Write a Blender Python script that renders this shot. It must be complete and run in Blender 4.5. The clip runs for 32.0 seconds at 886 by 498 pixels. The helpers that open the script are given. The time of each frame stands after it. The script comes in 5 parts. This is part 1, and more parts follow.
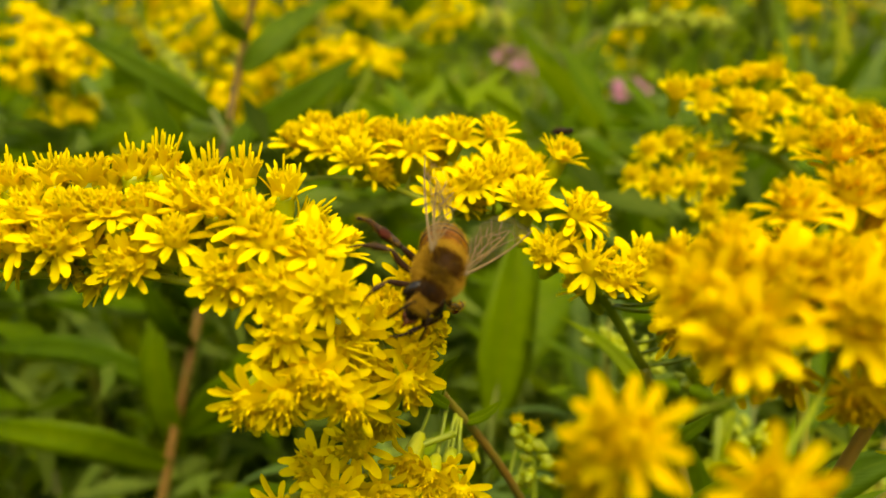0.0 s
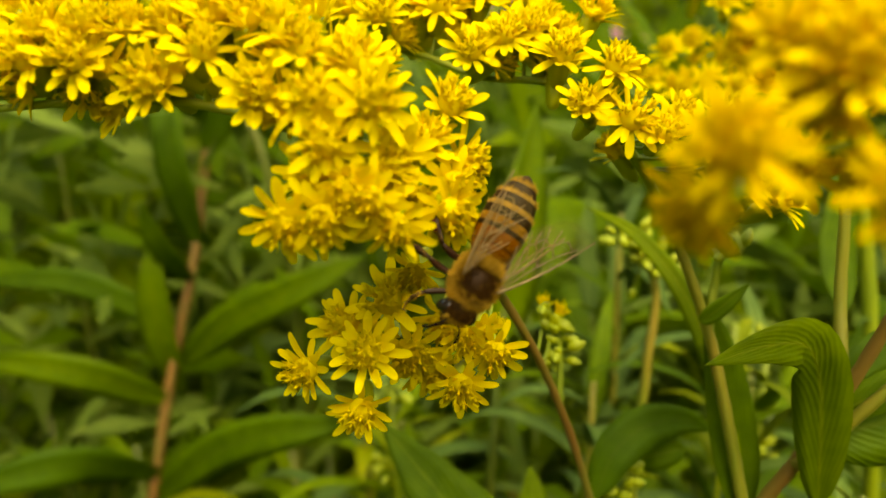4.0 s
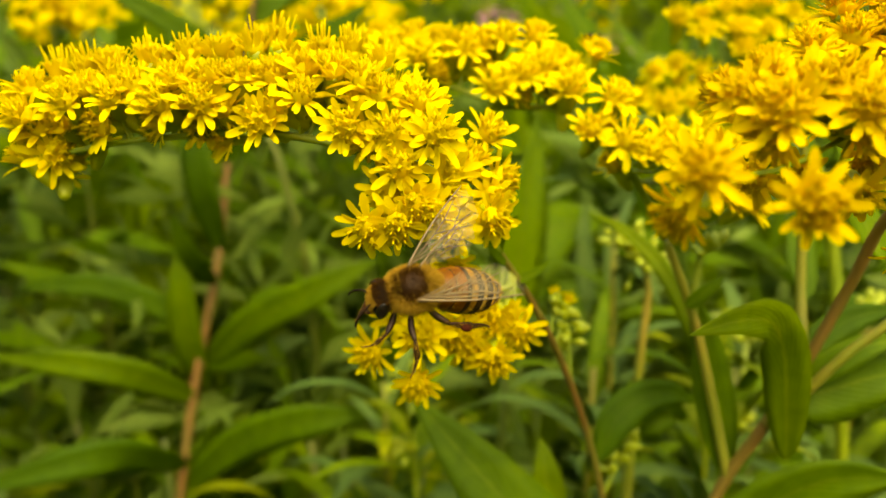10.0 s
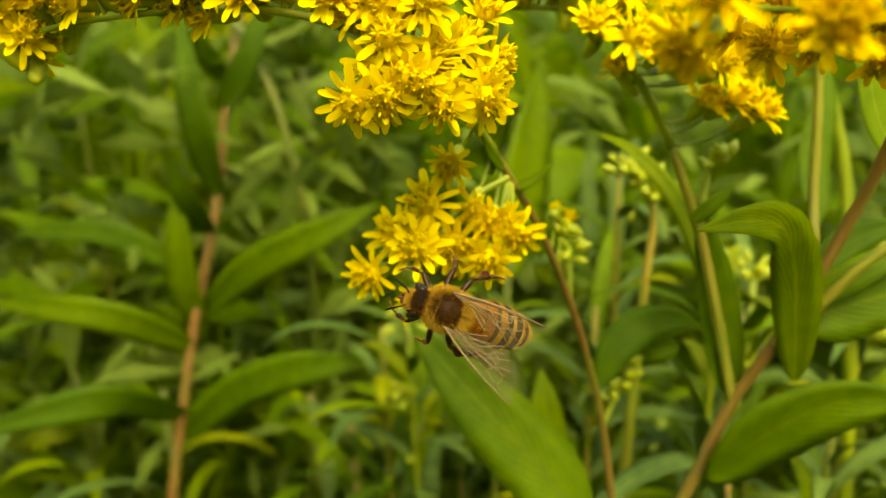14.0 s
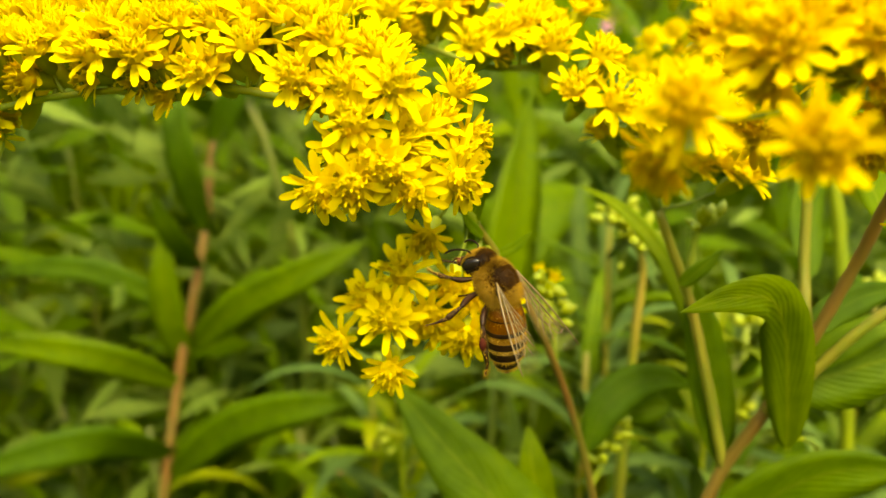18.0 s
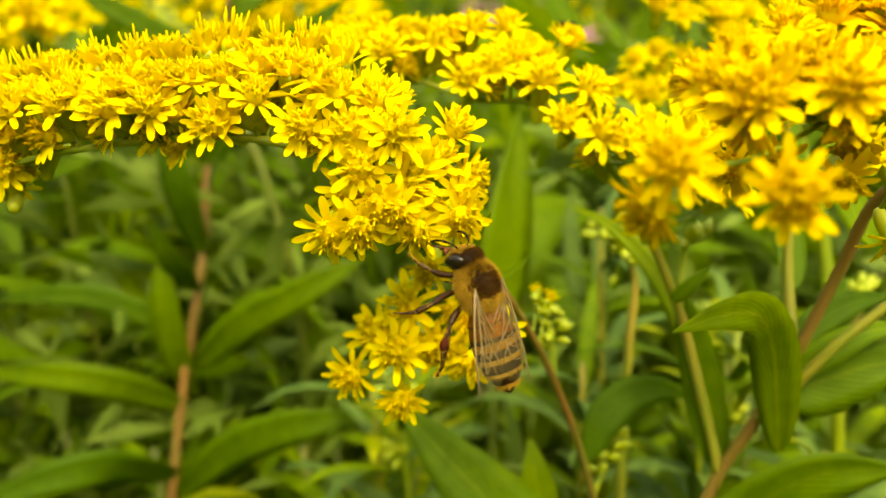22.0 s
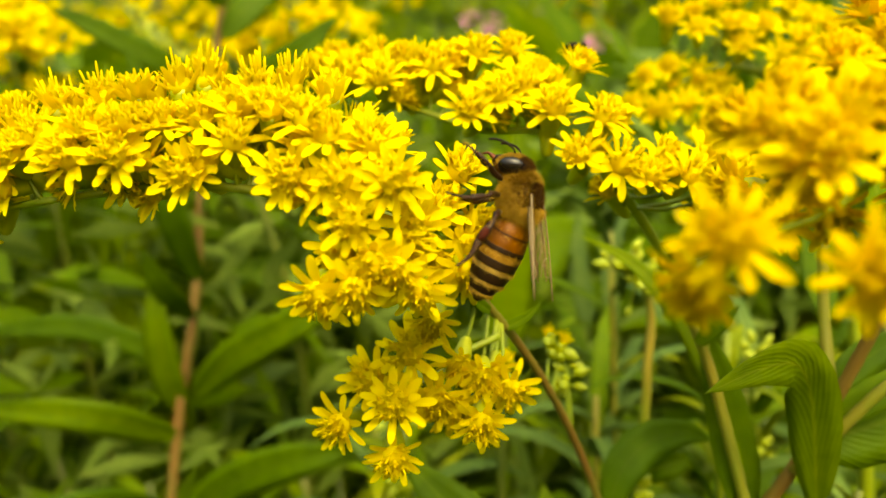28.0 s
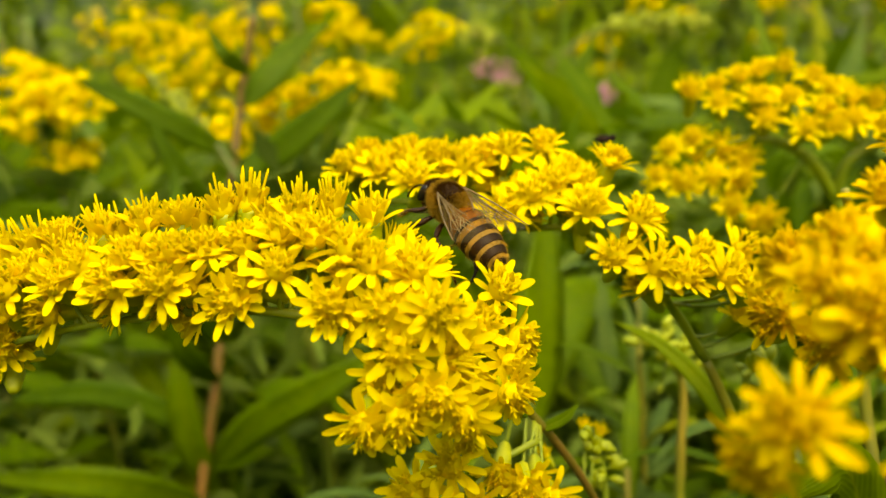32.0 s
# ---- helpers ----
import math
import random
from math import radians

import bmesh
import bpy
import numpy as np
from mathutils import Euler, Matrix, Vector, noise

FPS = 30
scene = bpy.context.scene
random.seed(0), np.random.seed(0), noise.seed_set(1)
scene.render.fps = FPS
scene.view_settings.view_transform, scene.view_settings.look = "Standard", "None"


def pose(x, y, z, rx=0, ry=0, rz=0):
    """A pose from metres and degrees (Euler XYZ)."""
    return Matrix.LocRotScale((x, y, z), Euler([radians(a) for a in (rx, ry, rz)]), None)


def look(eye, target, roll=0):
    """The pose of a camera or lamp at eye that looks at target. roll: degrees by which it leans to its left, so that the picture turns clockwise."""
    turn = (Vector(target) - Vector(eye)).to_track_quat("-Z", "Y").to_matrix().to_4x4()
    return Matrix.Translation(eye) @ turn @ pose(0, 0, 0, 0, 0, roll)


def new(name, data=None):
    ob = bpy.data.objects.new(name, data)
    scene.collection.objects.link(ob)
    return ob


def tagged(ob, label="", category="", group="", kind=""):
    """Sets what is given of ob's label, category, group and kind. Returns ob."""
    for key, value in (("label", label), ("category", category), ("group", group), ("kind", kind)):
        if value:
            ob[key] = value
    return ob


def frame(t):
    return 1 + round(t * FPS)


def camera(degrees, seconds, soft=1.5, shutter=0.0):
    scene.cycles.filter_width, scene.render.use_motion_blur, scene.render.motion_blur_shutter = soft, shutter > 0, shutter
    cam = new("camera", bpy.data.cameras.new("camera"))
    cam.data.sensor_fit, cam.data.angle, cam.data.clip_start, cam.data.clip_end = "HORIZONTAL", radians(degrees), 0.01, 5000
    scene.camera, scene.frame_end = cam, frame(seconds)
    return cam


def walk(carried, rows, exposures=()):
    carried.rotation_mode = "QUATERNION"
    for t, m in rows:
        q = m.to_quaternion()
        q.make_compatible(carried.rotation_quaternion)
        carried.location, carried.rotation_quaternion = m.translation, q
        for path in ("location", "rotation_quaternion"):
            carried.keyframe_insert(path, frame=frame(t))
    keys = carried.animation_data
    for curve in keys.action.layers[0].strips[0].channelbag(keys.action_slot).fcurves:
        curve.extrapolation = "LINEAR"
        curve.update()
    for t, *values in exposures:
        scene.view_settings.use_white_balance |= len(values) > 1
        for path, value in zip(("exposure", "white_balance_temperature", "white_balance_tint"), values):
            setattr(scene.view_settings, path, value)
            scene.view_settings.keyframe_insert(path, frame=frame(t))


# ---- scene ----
cam = camera(60.4, 32.0)
cam.data.dof.use_dof = True
cam.data.dof.focus_distance = 0.069
cam.data.dof.aperture_fstop = 24.0
METRES, EYE, TILT, LEAN, TURN = 0.145, 0.95, -16.0, 0.0, 0.0
ROWS = [
    (0.0, 0.0, 0.0, 0.0, 0.0, 0.0, -0.0),
    (0.5, -0.0137, 0.0245, 0.0006, -0.1, -0.27, 0.23),
    (1.0, -0.0226, 0.0371, -0.0062, -0.18, -0.54, 0.57),
    (1.5, -0.0224, 0.0428, -0.0135, -0.21, -0.9, 0.7),
    (2.0, -0.0108, 0.043, -0.0595, -0.64, -1.34, 0.62),
    (2.5, -0.0212, 0.0315, -0.0727, -0.53, -1.66, 0.65),
    (3.0, -0.025, 0.0237, -0.0588, -0.75, -2.02, 0.38),
    (3.5, -0.0363, 0.0176, -0.0682, -0.92, -2.02, 0.3),
    (4.0, -0.0314, 0.0235, -0.0806, -1.02, -2.19, 0.17),
    (4.5, -0.0282, 0.0132, -0.0829, -1.37, -2.27, 0.07),
    (6.5, -0.046, -0.0494, -0.0838, -1.79, -2.27, 0.47),
    (7.0, -0.0457, -0.047, -0.0862, -1.99, -2.19, 0.65),
    (7.5, -0.0442, -0.0493, -0.0905, -2.0, -2.17, 0.65),
    (8.0, -0.0474, -0.0584, -0.0826, -2.01, -2.18, 0.73),
    (8.5, -0.0508, -0.0549, -0.0815, -2.02, -2.07, 0.78),
    (9.0, -0.0579, -0.066, -0.0734, -1.98, -2.01, 0.5),
    (9.5, -0.0581, -0.0803, -0.0766, -1.87, -1.92, 0.7),
    (10.0, -0.0704, -0.095, -0.0811, -1.83, -1.79, 0.84),
    (10.5, -0.0592, -0.101, -0.0744, -1.75, -1.82, 1.26),
    (11.0, -0.0569, -0.1146, -0.0755, -1.72, -1.66, 1.1),
    (11.5, -0.0479, -0.1282, -0.0771, -1.67, -1.53, 0.96),
    (12.0, -0.0605, -0.1323, -0.0927, -1.56, -1.43, 0.91),
    (12.5, -0.05, -0.0992, -0.1081, -1.3, -1.61, 1.3),
    (13.0, -0.0613, -0.0694, -0.1352, -1.34, -1.85, 0.66),
    (13.5, -0.0607, -0.0623, -0.1491, -1.35, -3.38, 0.53),
    (15.5, -0.0596, -0.0985, -0.1165, -1.34, -3.46, 0.39),
    (16.0, -0.0438, -0.0944, -0.1148, -1.35, -3.18, 0.49),
    (16.5, -0.0381, -0.0872, -0.1093, -1.46, -3.03, 0.48),
    (17.0, -0.0407, -0.0779, -0.1055, -1.65, -2.88, 0.74),
    (17.5, -0.0543, -0.0645, -0.1045, -1.54, -2.67, 0.6),
    (18.0, -0.043, -0.0441, -0.0981, -1.5, -2.53, 0.76),
    (18.5, -0.0407, -0.0479, -0.0928, -1.53, -2.39, 0.91),
    (19.0, -0.0421, -0.0669, -0.0813, -1.75, -2.68, 1.1),
    (19.5, -0.0374, -0.1091, -0.0902, -1.8, -2.42, 1.26),
    (20.0, -0.0511, -0.1008, -0.0811, -1.97, -2.5, 1.34),
    (20.5, -0.0442, -0.1022, -0.0862, -2.11, -2.28, 1.68),
    (21.0, -0.0492, -0.0877, -0.0794, -2.23, -2.31, 2.2),
    (21.5, -0.0434, -0.0816, -0.0811, -2.27, -2.21, 2.69),
    (22.0, -0.0514, -0.0716, -0.0774, -2.27, -2.21, 2.74),
    (22.5, -0.0551, -0.0681, -0.0684, -2.19, -2.38, 2.83),
    (23.0, -0.0587, -0.0566, -0.07, -2.14, -2.24, 2.73),
    (23.5, -0.0542, -0.0487, -0.0564, -2.13, -2.39, 2.87),
    (24.0, -0.054, -0.0495, -0.0436, -2.33, -2.53, 2.92),
    (24.5, -0.0483, -0.0446, -0.0376, -2.25, -2.64, 3.15),
    (25.0, -0.0582, -0.0448, -0.0539, -2.27, -2.24, 2.82),
    (25.5, -0.0577, -0.036, -0.0536, -2.13, -2.29, 3.06),
    (27.5, -0.0449, -0.0123, -0.0568, -2.0, -1.82, 3.62),
    (28.0, -0.0494, -0.0144, -0.049, -2.19, -1.68, 3.79),
    (28.5, -0.0414, -0.0048, -0.0544, -2.19, -1.57, 3.94),
    (29.0, -0.0423, -0.0053, -0.0331, -2.29, -1.55, 3.95),
    (29.5, -0.0455, -0.0035, -0.0222, -2.18, -1.2, 4.23),
    (30.0, -0.0527, -0.0063, -0.0228, -2.0, -0.45, 4.26),
    (30.5, -0.0464, 0.0064, -0.0207, -1.66, 0.03, 4.63),
    (31.0, -0.0633, -0.0022, 0.0024, -1.74, 0.24, 4.76),
    (31.5, -0.0673, 0.0002, 0.0102, -1.98, 0.57, 5.02),
    (32.0, -0.0621, -0.0145, 0.0027, -1.15, 1.09, 4.68),
]
walk(cam, [(t, pose(0, 0, EYE, TILT, LEAN, TURN) @ pose(METRES * x, METRES * y, METRES * z, 90 + pitch, roll, yaw)) for t, x, y, z, yaw, pitch, roll in ROWS],
     exposures=[(0.0, 1.42, 10500, -9), (4.0, 1.52, 10500, -10), (9.0, 1.71, 10500, -11), (13.0, 1.82, 10500, -11), (16.0, 2.15, 10500, -12), (19.0, 2.1, 10500, -13), (25.0, 1.97, 10500, -13), (29.0, 1.79, 10500, -12), (32.0, 1.55, 10500, -10)])

# ---- daylight: a bright, thinly overcast sky ----
world = bpy.data.worlds.new("sky")
scene.world = world
world.use_nodes = True
sky = world.node_tree.nodes.new("ShaderNodeTexSky")
sky.sky_type, sky.sun_disc, sky.sun_elevation, sky.sun_rotation = "NISHITA", False, radians(61), radians(162)
sky.air_density, sky.dust_density = 1.0, 4.0
sky_bg = world.node_tree.nodes["Background"]
world.node_tree.links.new(sky.outputs[0], sky_bg.inputs[0])
sky_bg.inputs[1].default_value = 0.15
sun = new("sun", bpy.data.lights.new("sun", "SUN"))
sun.data.energy, sun.data.angle, sun.data.color = 0.8, radians(35), (1.0, 0.94, 0.84)
sun.matrix_world = look((0.5, -1.2, 2.8), (0, 0.3, 0))


# ---- materials ----
def shader(name, rough=0.5):
    m = bpy.data.materials.new(name)
    m.use_nodes = True
    t = m.node_tree
    b = t.nodes["Principled BSDF"]
    b.inputs["Roughness"].default_value = rough
    return m, t, b


def noise_node(t, scale, detail=3.0, coord="Object", stretch=None):
    c = t.nodes.new("ShaderNodeTexCoord")
    n = t.nodes.new("ShaderNodeTexNoise")
    n.inputs["Scale"].default_value, n.inputs["Detail"].default_value = scale, detail
    if stretch:
        mp = t.nodes.new("ShaderNodeMapping")
        mp.inputs["Scale"].default_value = stretch
        t.links.new(c.outputs[coord], mp.inputs[0])
        t.links.new(mp.outputs[0], n.inputs["Vector"])
    else:
        t.links.new(c.outputs[coord], n.inputs["Vector"])
    return n


def ramp(t, fac, stops):
    r = t.nodes.new("ShaderNodeValToRGB")
    e = r.color_ramp.elements
    while len(e) < len(stops):
        e.new(0.5)
    for k, (p, c) in zip(e, stops):
        k.position, k.color = p, (*c, 1)
    t.links.new(fac, r.inputs[0])
    return r


def mixed(t, a, b, fac, kind="MIX"):
    m = t.nodes.new("ShaderNodeMix")
    m.data_type, m.blend_type = "RGBA", kind
    for sock, v in ((m.inputs[0], fac), (m.inputs[6], a), (m.inputs[7], b)):
        if hasattr(v, "links"):
            t.links.new(v, sock)
        elif isinstance(v, tuple):
            sock.default_value = (*v, 1)
        else:
            sock.default_value = v
    return m.outputs[2]


def bumped(t, b, height, strength, dist):
    k = t.nodes.new("ShaderNodeBump")
    k.inputs["Strength"].default_value, k.inputs["Distance"].default_value = strength, dist
    t.links.new(height, k.inputs["Height"])
    t.links.new(k.outputs[0], b.inputs["Normal"])


def see_through(m, t, b, colour, share):
    """Light that passes a thin petal or leaf."""
    tr = t.nodes.new("ShaderNodeBsdfTranslucent")
    t.links.new(colour, tr.inputs[0])
    mx = t.nodes.new("ShaderNodeMixShader")
    mx.inputs[0].default_value = share
    t.links.new(b.outputs[0], mx.inputs[1])
    t.links.new(tr.outputs[0], mx.inputs[2])
    t.links.new(mx.outputs[0], t.nodes["Material Output"].inputs[0])


def petal_material(name, pale, deep, share):
    m, t, b = shader(name, 0.55)
    info = t.nodes.new("ShaderNodeObjectInfo")
    n = noise_node(t, 900, 3, stretch=(0.15, 1, 1))
    c = ramp(t, n.outputs[0], [(0.25, deep), (0.7, pale)])
    c2 = mixed(t, c.outputs[0], tuple(0.82 * v for v in deep), ramp(t, info.outputs["Random"], [(0.5, (0, 0, 0)), (1.0, (0.5, 0.5, 0.5))]).outputs[0])
    t.links.new(c2, b.inputs["Base Color"])
    b.inputs["Specular IOR Level"].default_value = 0.25
    bumped(t, b, n.outputs[0], 0.3, 0.0001)
    see_through(m, t, b, c2, share)
    return m


PETAL = petal_material("petal_yellow", (0.91, 0.77, 0.010), (0.90, 0.71, 0.007), 0.5)
DISC = petal_material("disc_yellow", (0.93, 0.77, 0.008), (0.92, 0.71, 0.006), 0.5)
# the same yellow, turned oranger: shade on the near heads put into the colour
PETAL_SHADED = petal_material("petal_yellow_shaded", (0.92, 0.72, 0.004), (0.90, 0.62, 0.003), 0.5)
PINKS = petal_material("petal_pink", (0.75, 0.33, 0.55), (0.55, 0.2, 0.42), 0.3)


def leaf_material(name, dark, light, rib, share=0.3, rough=0.5):
    m, t, b = shader(name, rough)
    info = t.nodes.new("ShaderNodeObjectInfo")
    big = noise_node(t, 45, 4)
    c = ramp(t, big.outputs[0], [(0.3, dark), (0.72, light)])
    # paler midrib along the blade's own x axis
    tc = t.nodes.new("ShaderNodeUVMap")
    sep = t.nodes.new("ShaderNodeSeparateXYZ")
    t.links.new(tc.outputs[0], sep.inputs[0])
    ab = t.nodes.new("ShaderNodeMath")
    ab.operation = "SUBTRACT"
    ab.inputs[1].default_value = 0.5
    t.links.new(sep.outputs[1], ab.inputs[0])
    ab2 = t.nodes.new("ShaderNodeMath")
    ab2.operation = "ABSOLUTE"
    t.links.new(ab.outputs[0], ab2.inputs[0])
    line = ramp(t, ab2.outputs[0], [(0.015, (1, 1, 1)), (0.05, (0, 0, 0))])
    c2 = mixed(t, c.outputs[0], rib, line.outputs[0])
    var = ramp(t, info.outputs["Random"], [(0.0, (0.72, 0.8, 0.75)), (0.5, (1, 1, 1)), (1.0, (1.25, 1.12, 0.8))])
    c3 = mixed(t, c2, var.outputs[0], 1.0, "MULTIPLY")
    fine = noise_node(t, 320, 4)
    blotch = ramp(t, fine.outputs[0], [(0.3, (0.8, 0.84, 0.85)), (0.55, (1, 1, 1)), (0.75, (1.16, 1.1, 1.1))])
    c3 = mixed(t, c3, blotch.outputs[0], 1.0, "MULTIPLY")
    t.links.new(c3, b.inputs["Base Color"])
    # side veins
    wave = t.nodes.new("ShaderNodeTexWave")
    wave.inputs["Scale"].default_value, wave.inputs["Distortion"].default_value = 4.0, 1.5
    add = t.nodes.new("ShaderNodeCombineXYZ")
    sl = t.nodes.new("ShaderNodeMath")
    sl.operation = "MULTIPLY_ADD"
    sl.inputs[1].default_value = -0.8
    t.links.new(ab2.outputs[0], sl.inputs[0])
    t.links.new(sep.outputs[0], sl.inputs[2])
    t.links.new(sl.outputs[0], add.inputs[0])
    t.links.new(add.outputs[0], wave.inputs["Vector"])
    bumped(t, b, wave.outputs[1], 0.28, 0.0002)
    b.inputs["Specular IOR Level"].default_value = 0.13
    see_through(m, t, b, c3, share)
    return m


LEAF = leaf_material("leaf_green", (0.105, 0.175, 0.006), (0.165, 0.25, 0.009), (0.2, 0.27, 0.02), 0.42, 0.6)
LEAF_DARK = leaf_material("leaf_dark_green", (0.068, 0.127, 0.005), (0.112, 0.187, 0.006), (0.11, 0.17, 0.01), 0.42, 0.6)
LEAF_BLUE = leaf_material("leaf_grey_green", (0.075, 0.13, 0.022), (0.14, 0.21, 0.045), (0.17, 0.23, 0.05), 0.3, 0.6)
LEAF_PALE = leaf_material("leaf_yellowing", (0.17, 0.22, 0.008), (0.25, 0.28, 0.012), (0.28, 0.30, 0.03), 0.35, 0.6)


def stem_material(name, a, c, scale=250):
    m, t, b = shader(name, 0.55)
    n = noise_node(t, scale, 4, stretch=(1, 1, 0.12))
    col = ramp(t, n.outputs[0], [(0.35, a), (0.65, c)])
    t.links.new(col.outputs[0], b.inputs["Base Color"])
    bumped(t, b, n.outputs[0], 0.4, 0.0003)
    return m


STEM = stem_material("stem_green", (0.14, 0.19, 0.006), (0.22, 0.26, 0.01))
STEM_DARK = stem_material("stem_dark_green", (0.06, 0.09, 0.005), (0.11, 0.12, 0.008))
STEM_TAN = stem_material("stem_green_brown", (0.25, 0.18, 0.02), (0.17, 0.20, 0.012))
STEM_LIGHT = stem_material("stem_pale_green", (0.17, 0.23, 0.012), (0.25, 0.28, 0.02))
STEM_RED = stem_material("stem_dark_red_brown", (0.17, 0.07, 0.012), (0.13, 0.085, 0.012))
STEM_BROWN = stem_material("stem_reddish_brown", (0.20, 0.095, 0.016), (0.16, 0.13, 0.014))
BRACT = stem_material("bract_yellow_green", (0.26, 0.31, 0.012), (0.40, 0.40, 0.016), 600)
BUD = stem_material("bud_lime", (0.23, 0.28, 0.010), (0.34, 0.36, 0.014), 500)
HEDGE = stem_material("shrub_green", (0.012, 0.03, 0.003), (0.05, 0.09, 0.006), 9)
EARTH = stem_material("earth", (0.035, 0.028, 0.015), (0.07, 0.06, 0.03), 12)


def plain(name, colour, rough, noise_scale=800, vary=0.6, spec=0.5):
    m, t, b = shader(name, rough)
    n = noise_node(t, noise_scale, 3)
    c = ramp(t, n.outputs[0], [(0.3, tuple(vary * v for v in colour)), (0.7, colour)])
    t.links.new(c.outputs[0], b.inputs["Base Color"])
    bumped(t, b, n.outputs[0], 0.2, 0.0001)
    b.inputs["Specular IOR Level"].default_value = spec
    return m


FUR = plain("fur_golden_brown", (0.41, 0.23, 0.027), 0.85, spec=0.1)
FUR_DARK = plain("fur_dark_brown", (0.085, 0.034, 0.004), 0.85, spec=0.08)
FUR_PALE = plain("fur_pale_buff", (0.42, 0.24, 0.03), 0.8, spec=0.15)
CHITIN = plain("chitin_dark_brown", (0.016, 0.007, 0.003), 0.6, spec=0.12)
LEG = plain("leg_dark_brown", (0.030, 0.010, 0.003), 0.45, spec=0.2)
POLLEN = plain("pollen_dark_red", (0.065, 0.010, 0.004), 0.8, 2500, 0.5, spec=0.1)
THORAX = plain("thorax_dark_brown", (0.040, 0.016, 0.004), 0.55, spec=0.1)
CHITIN_RED = plain("chitin_red_brown", (0.14, 0.035, 0.006), 0.4, spec=0.25)
BAND_AMBER = plain("abdomen_amber", (0.165, 0.05, 0.001), 0.45, spec=0.12)
BAND_TAN = plain("abdomen_tan", (0.27, 0.125, 0.014), 0.5, spec=0.12)
BAND_PALE = plain("abdomen_buff", (0.40, 0.24, 0.06), 0.65, spec=0.1)
BAND_DARK = plain("abdomen_dark", (0.026, 0.011, 0.003), 0.5, spec=0.12)
EYE_DARK = plain("eye_glossy_black", (0.012, 0.007, 0.005), 0.25, spec=0.4)


def wing_material():
    m, t, b = shader("wing_membrane", 0.22)
    n = noise_node(t, 500, 2)
    b.inputs["Base Color"].default_value = (0.34, 0.28, 0.12, 1)
    b.inputs["Specular IOR Level"].default_value = 1.0
    bumped(t, b, n.outputs[0], 0.5, 0.0002)
    tr = t.nodes.new("ShaderNodeBsdfTransparent")
    tr.inputs[0].default_value = (0.97, 0.94, 0.84, 1)
    mx = t.nodes.new("ShaderNodeMixShader")
    mx.inputs[0].default_value = 0.055
    t.links.new(tr.outputs[0], mx.inputs[1])
    t.links.new(b.outputs[0], mx.inputs[2])
    t.links.new(mx.outputs[0], t.nodes["Material Output"].inputs[0])
    return m


WING = wing_material()
VEIN = plain("wing_vein", (0.19, 0.115, 0.04), 0.4)


# ---- mesh helpers ----
def mesh_of(name, verts, faces, material, uvs=None, smooth=True):
    me = bpy.data.meshes.new(name)
    me.from_pydata([tuple(v) for v in verts], [], faces)
    me.materials.append(material)
    if smooth:
        me.shade_smooth()
    if uvs is not None:
        lay = me.uv_layers.new(name="UVMap")
        idx = np.empty(len(me.loops), dtype=np.int32)
        me.loops.foreach_get("vertex_index", idx)
        lay.data.foreach_set("uv", np.asarray(uvs, dtype=np.float32)[idx].ravel())
    return me


def child(name, me, parent, m=None, label=""):
    ob = new(name, me)
    ob.parent = parent
    if m is not None:
        ob.matrix_basis = m
    if label:
        tagged(ob, label)
    return ob


def thing(name, at, label, category, group="", kind=""):
    ob = new(name)
    ob.empty_display_size = 0.01
    ob.location = at
    return tagged(ob, label, category, group, kind)


def mm(*p):
    return [Vector(q) / 1000 for q in p]


def smooth_line(pts, n):
    """n + 1 places along a smooth line through pts, without overshoot where the spacing changes."""
    pts = [Vector(p) for p in pts]
    segs = len(pts) - 1
    step = [max(1e-6, (pts[i + 1] - pts[i]).length) for i in range(segs)]
    slope = [(pts[i + 1] - pts[i]) / step[i] for i in range(segs)]
    tan = [slope[0]] + [(slope[i - 1] * step[i] + slope[i] * step[i - 1]) / (step[i] + step[i - 1]) for i in range(1, segs)] + [slope[-1]]
    out = []
    for i in range(n + 1):
        u = i / n * segs
        k = min(int(u), segs - 1)
        f = u - k
        h = step[k]
        out.append((2 * f ** 3 - 3 * f * f + 1) * pts[k] + (f ** 3 - 2 * f * f + f) * h * tan[k] + (3 * f * f - 2 * f ** 3) * pts[k + 1] + (f ** 3 - f * f) * h * tan[k + 1])
    return out


def tube(line, radii, sides=7):
    """Vertices and faces of a round tube along the line, closed at both ends."""
    vs, fs = [], []
    up = Vector((0.13, 0.31, 0.94))
    for i, p in enumerate(line):
        d = (line[min(i + 1, len(line) - 1)] - line[max(i - 1, 0)]).normalized()
        s = d.cross(up)
        s = s.normalized() if s.length > 1e-4 else Vector((1, 0, 0))
        w = s.cross(d)
        up = w
        r = radii[i] if isinstance(radii, (list, tuple)) else radii
        for k in range(sides):
            a = 2 * math.pi * k / sides
            vs.append(p + (s * math.cos(a) + w * math.sin(a)) * r)
    for i in range(len(line) - 1):
        for k in range(sides):
            k2 = (k + 1) % sides
            fs.append((i * sides + k, i * sides + k2, (i + 1) * sides + k2, (i + 1) * sides + k))
    fs.append(tuple(range(sides))[::-1])
    fs.append(tuple(range((len(line) - 1) * sides, len(line) * sides)))
    return vs, fs


def joined(pieces):
    vs, fs = [], []
    for v, f in pieces:
        o = len(vs)
        vs += list(v)
        fs += [tuple(i + o for i in q) for q in f]
    return vs, fs


def moved(piece, m):
    return [m @ Vector(v) for v in piece[0]], piece[1]


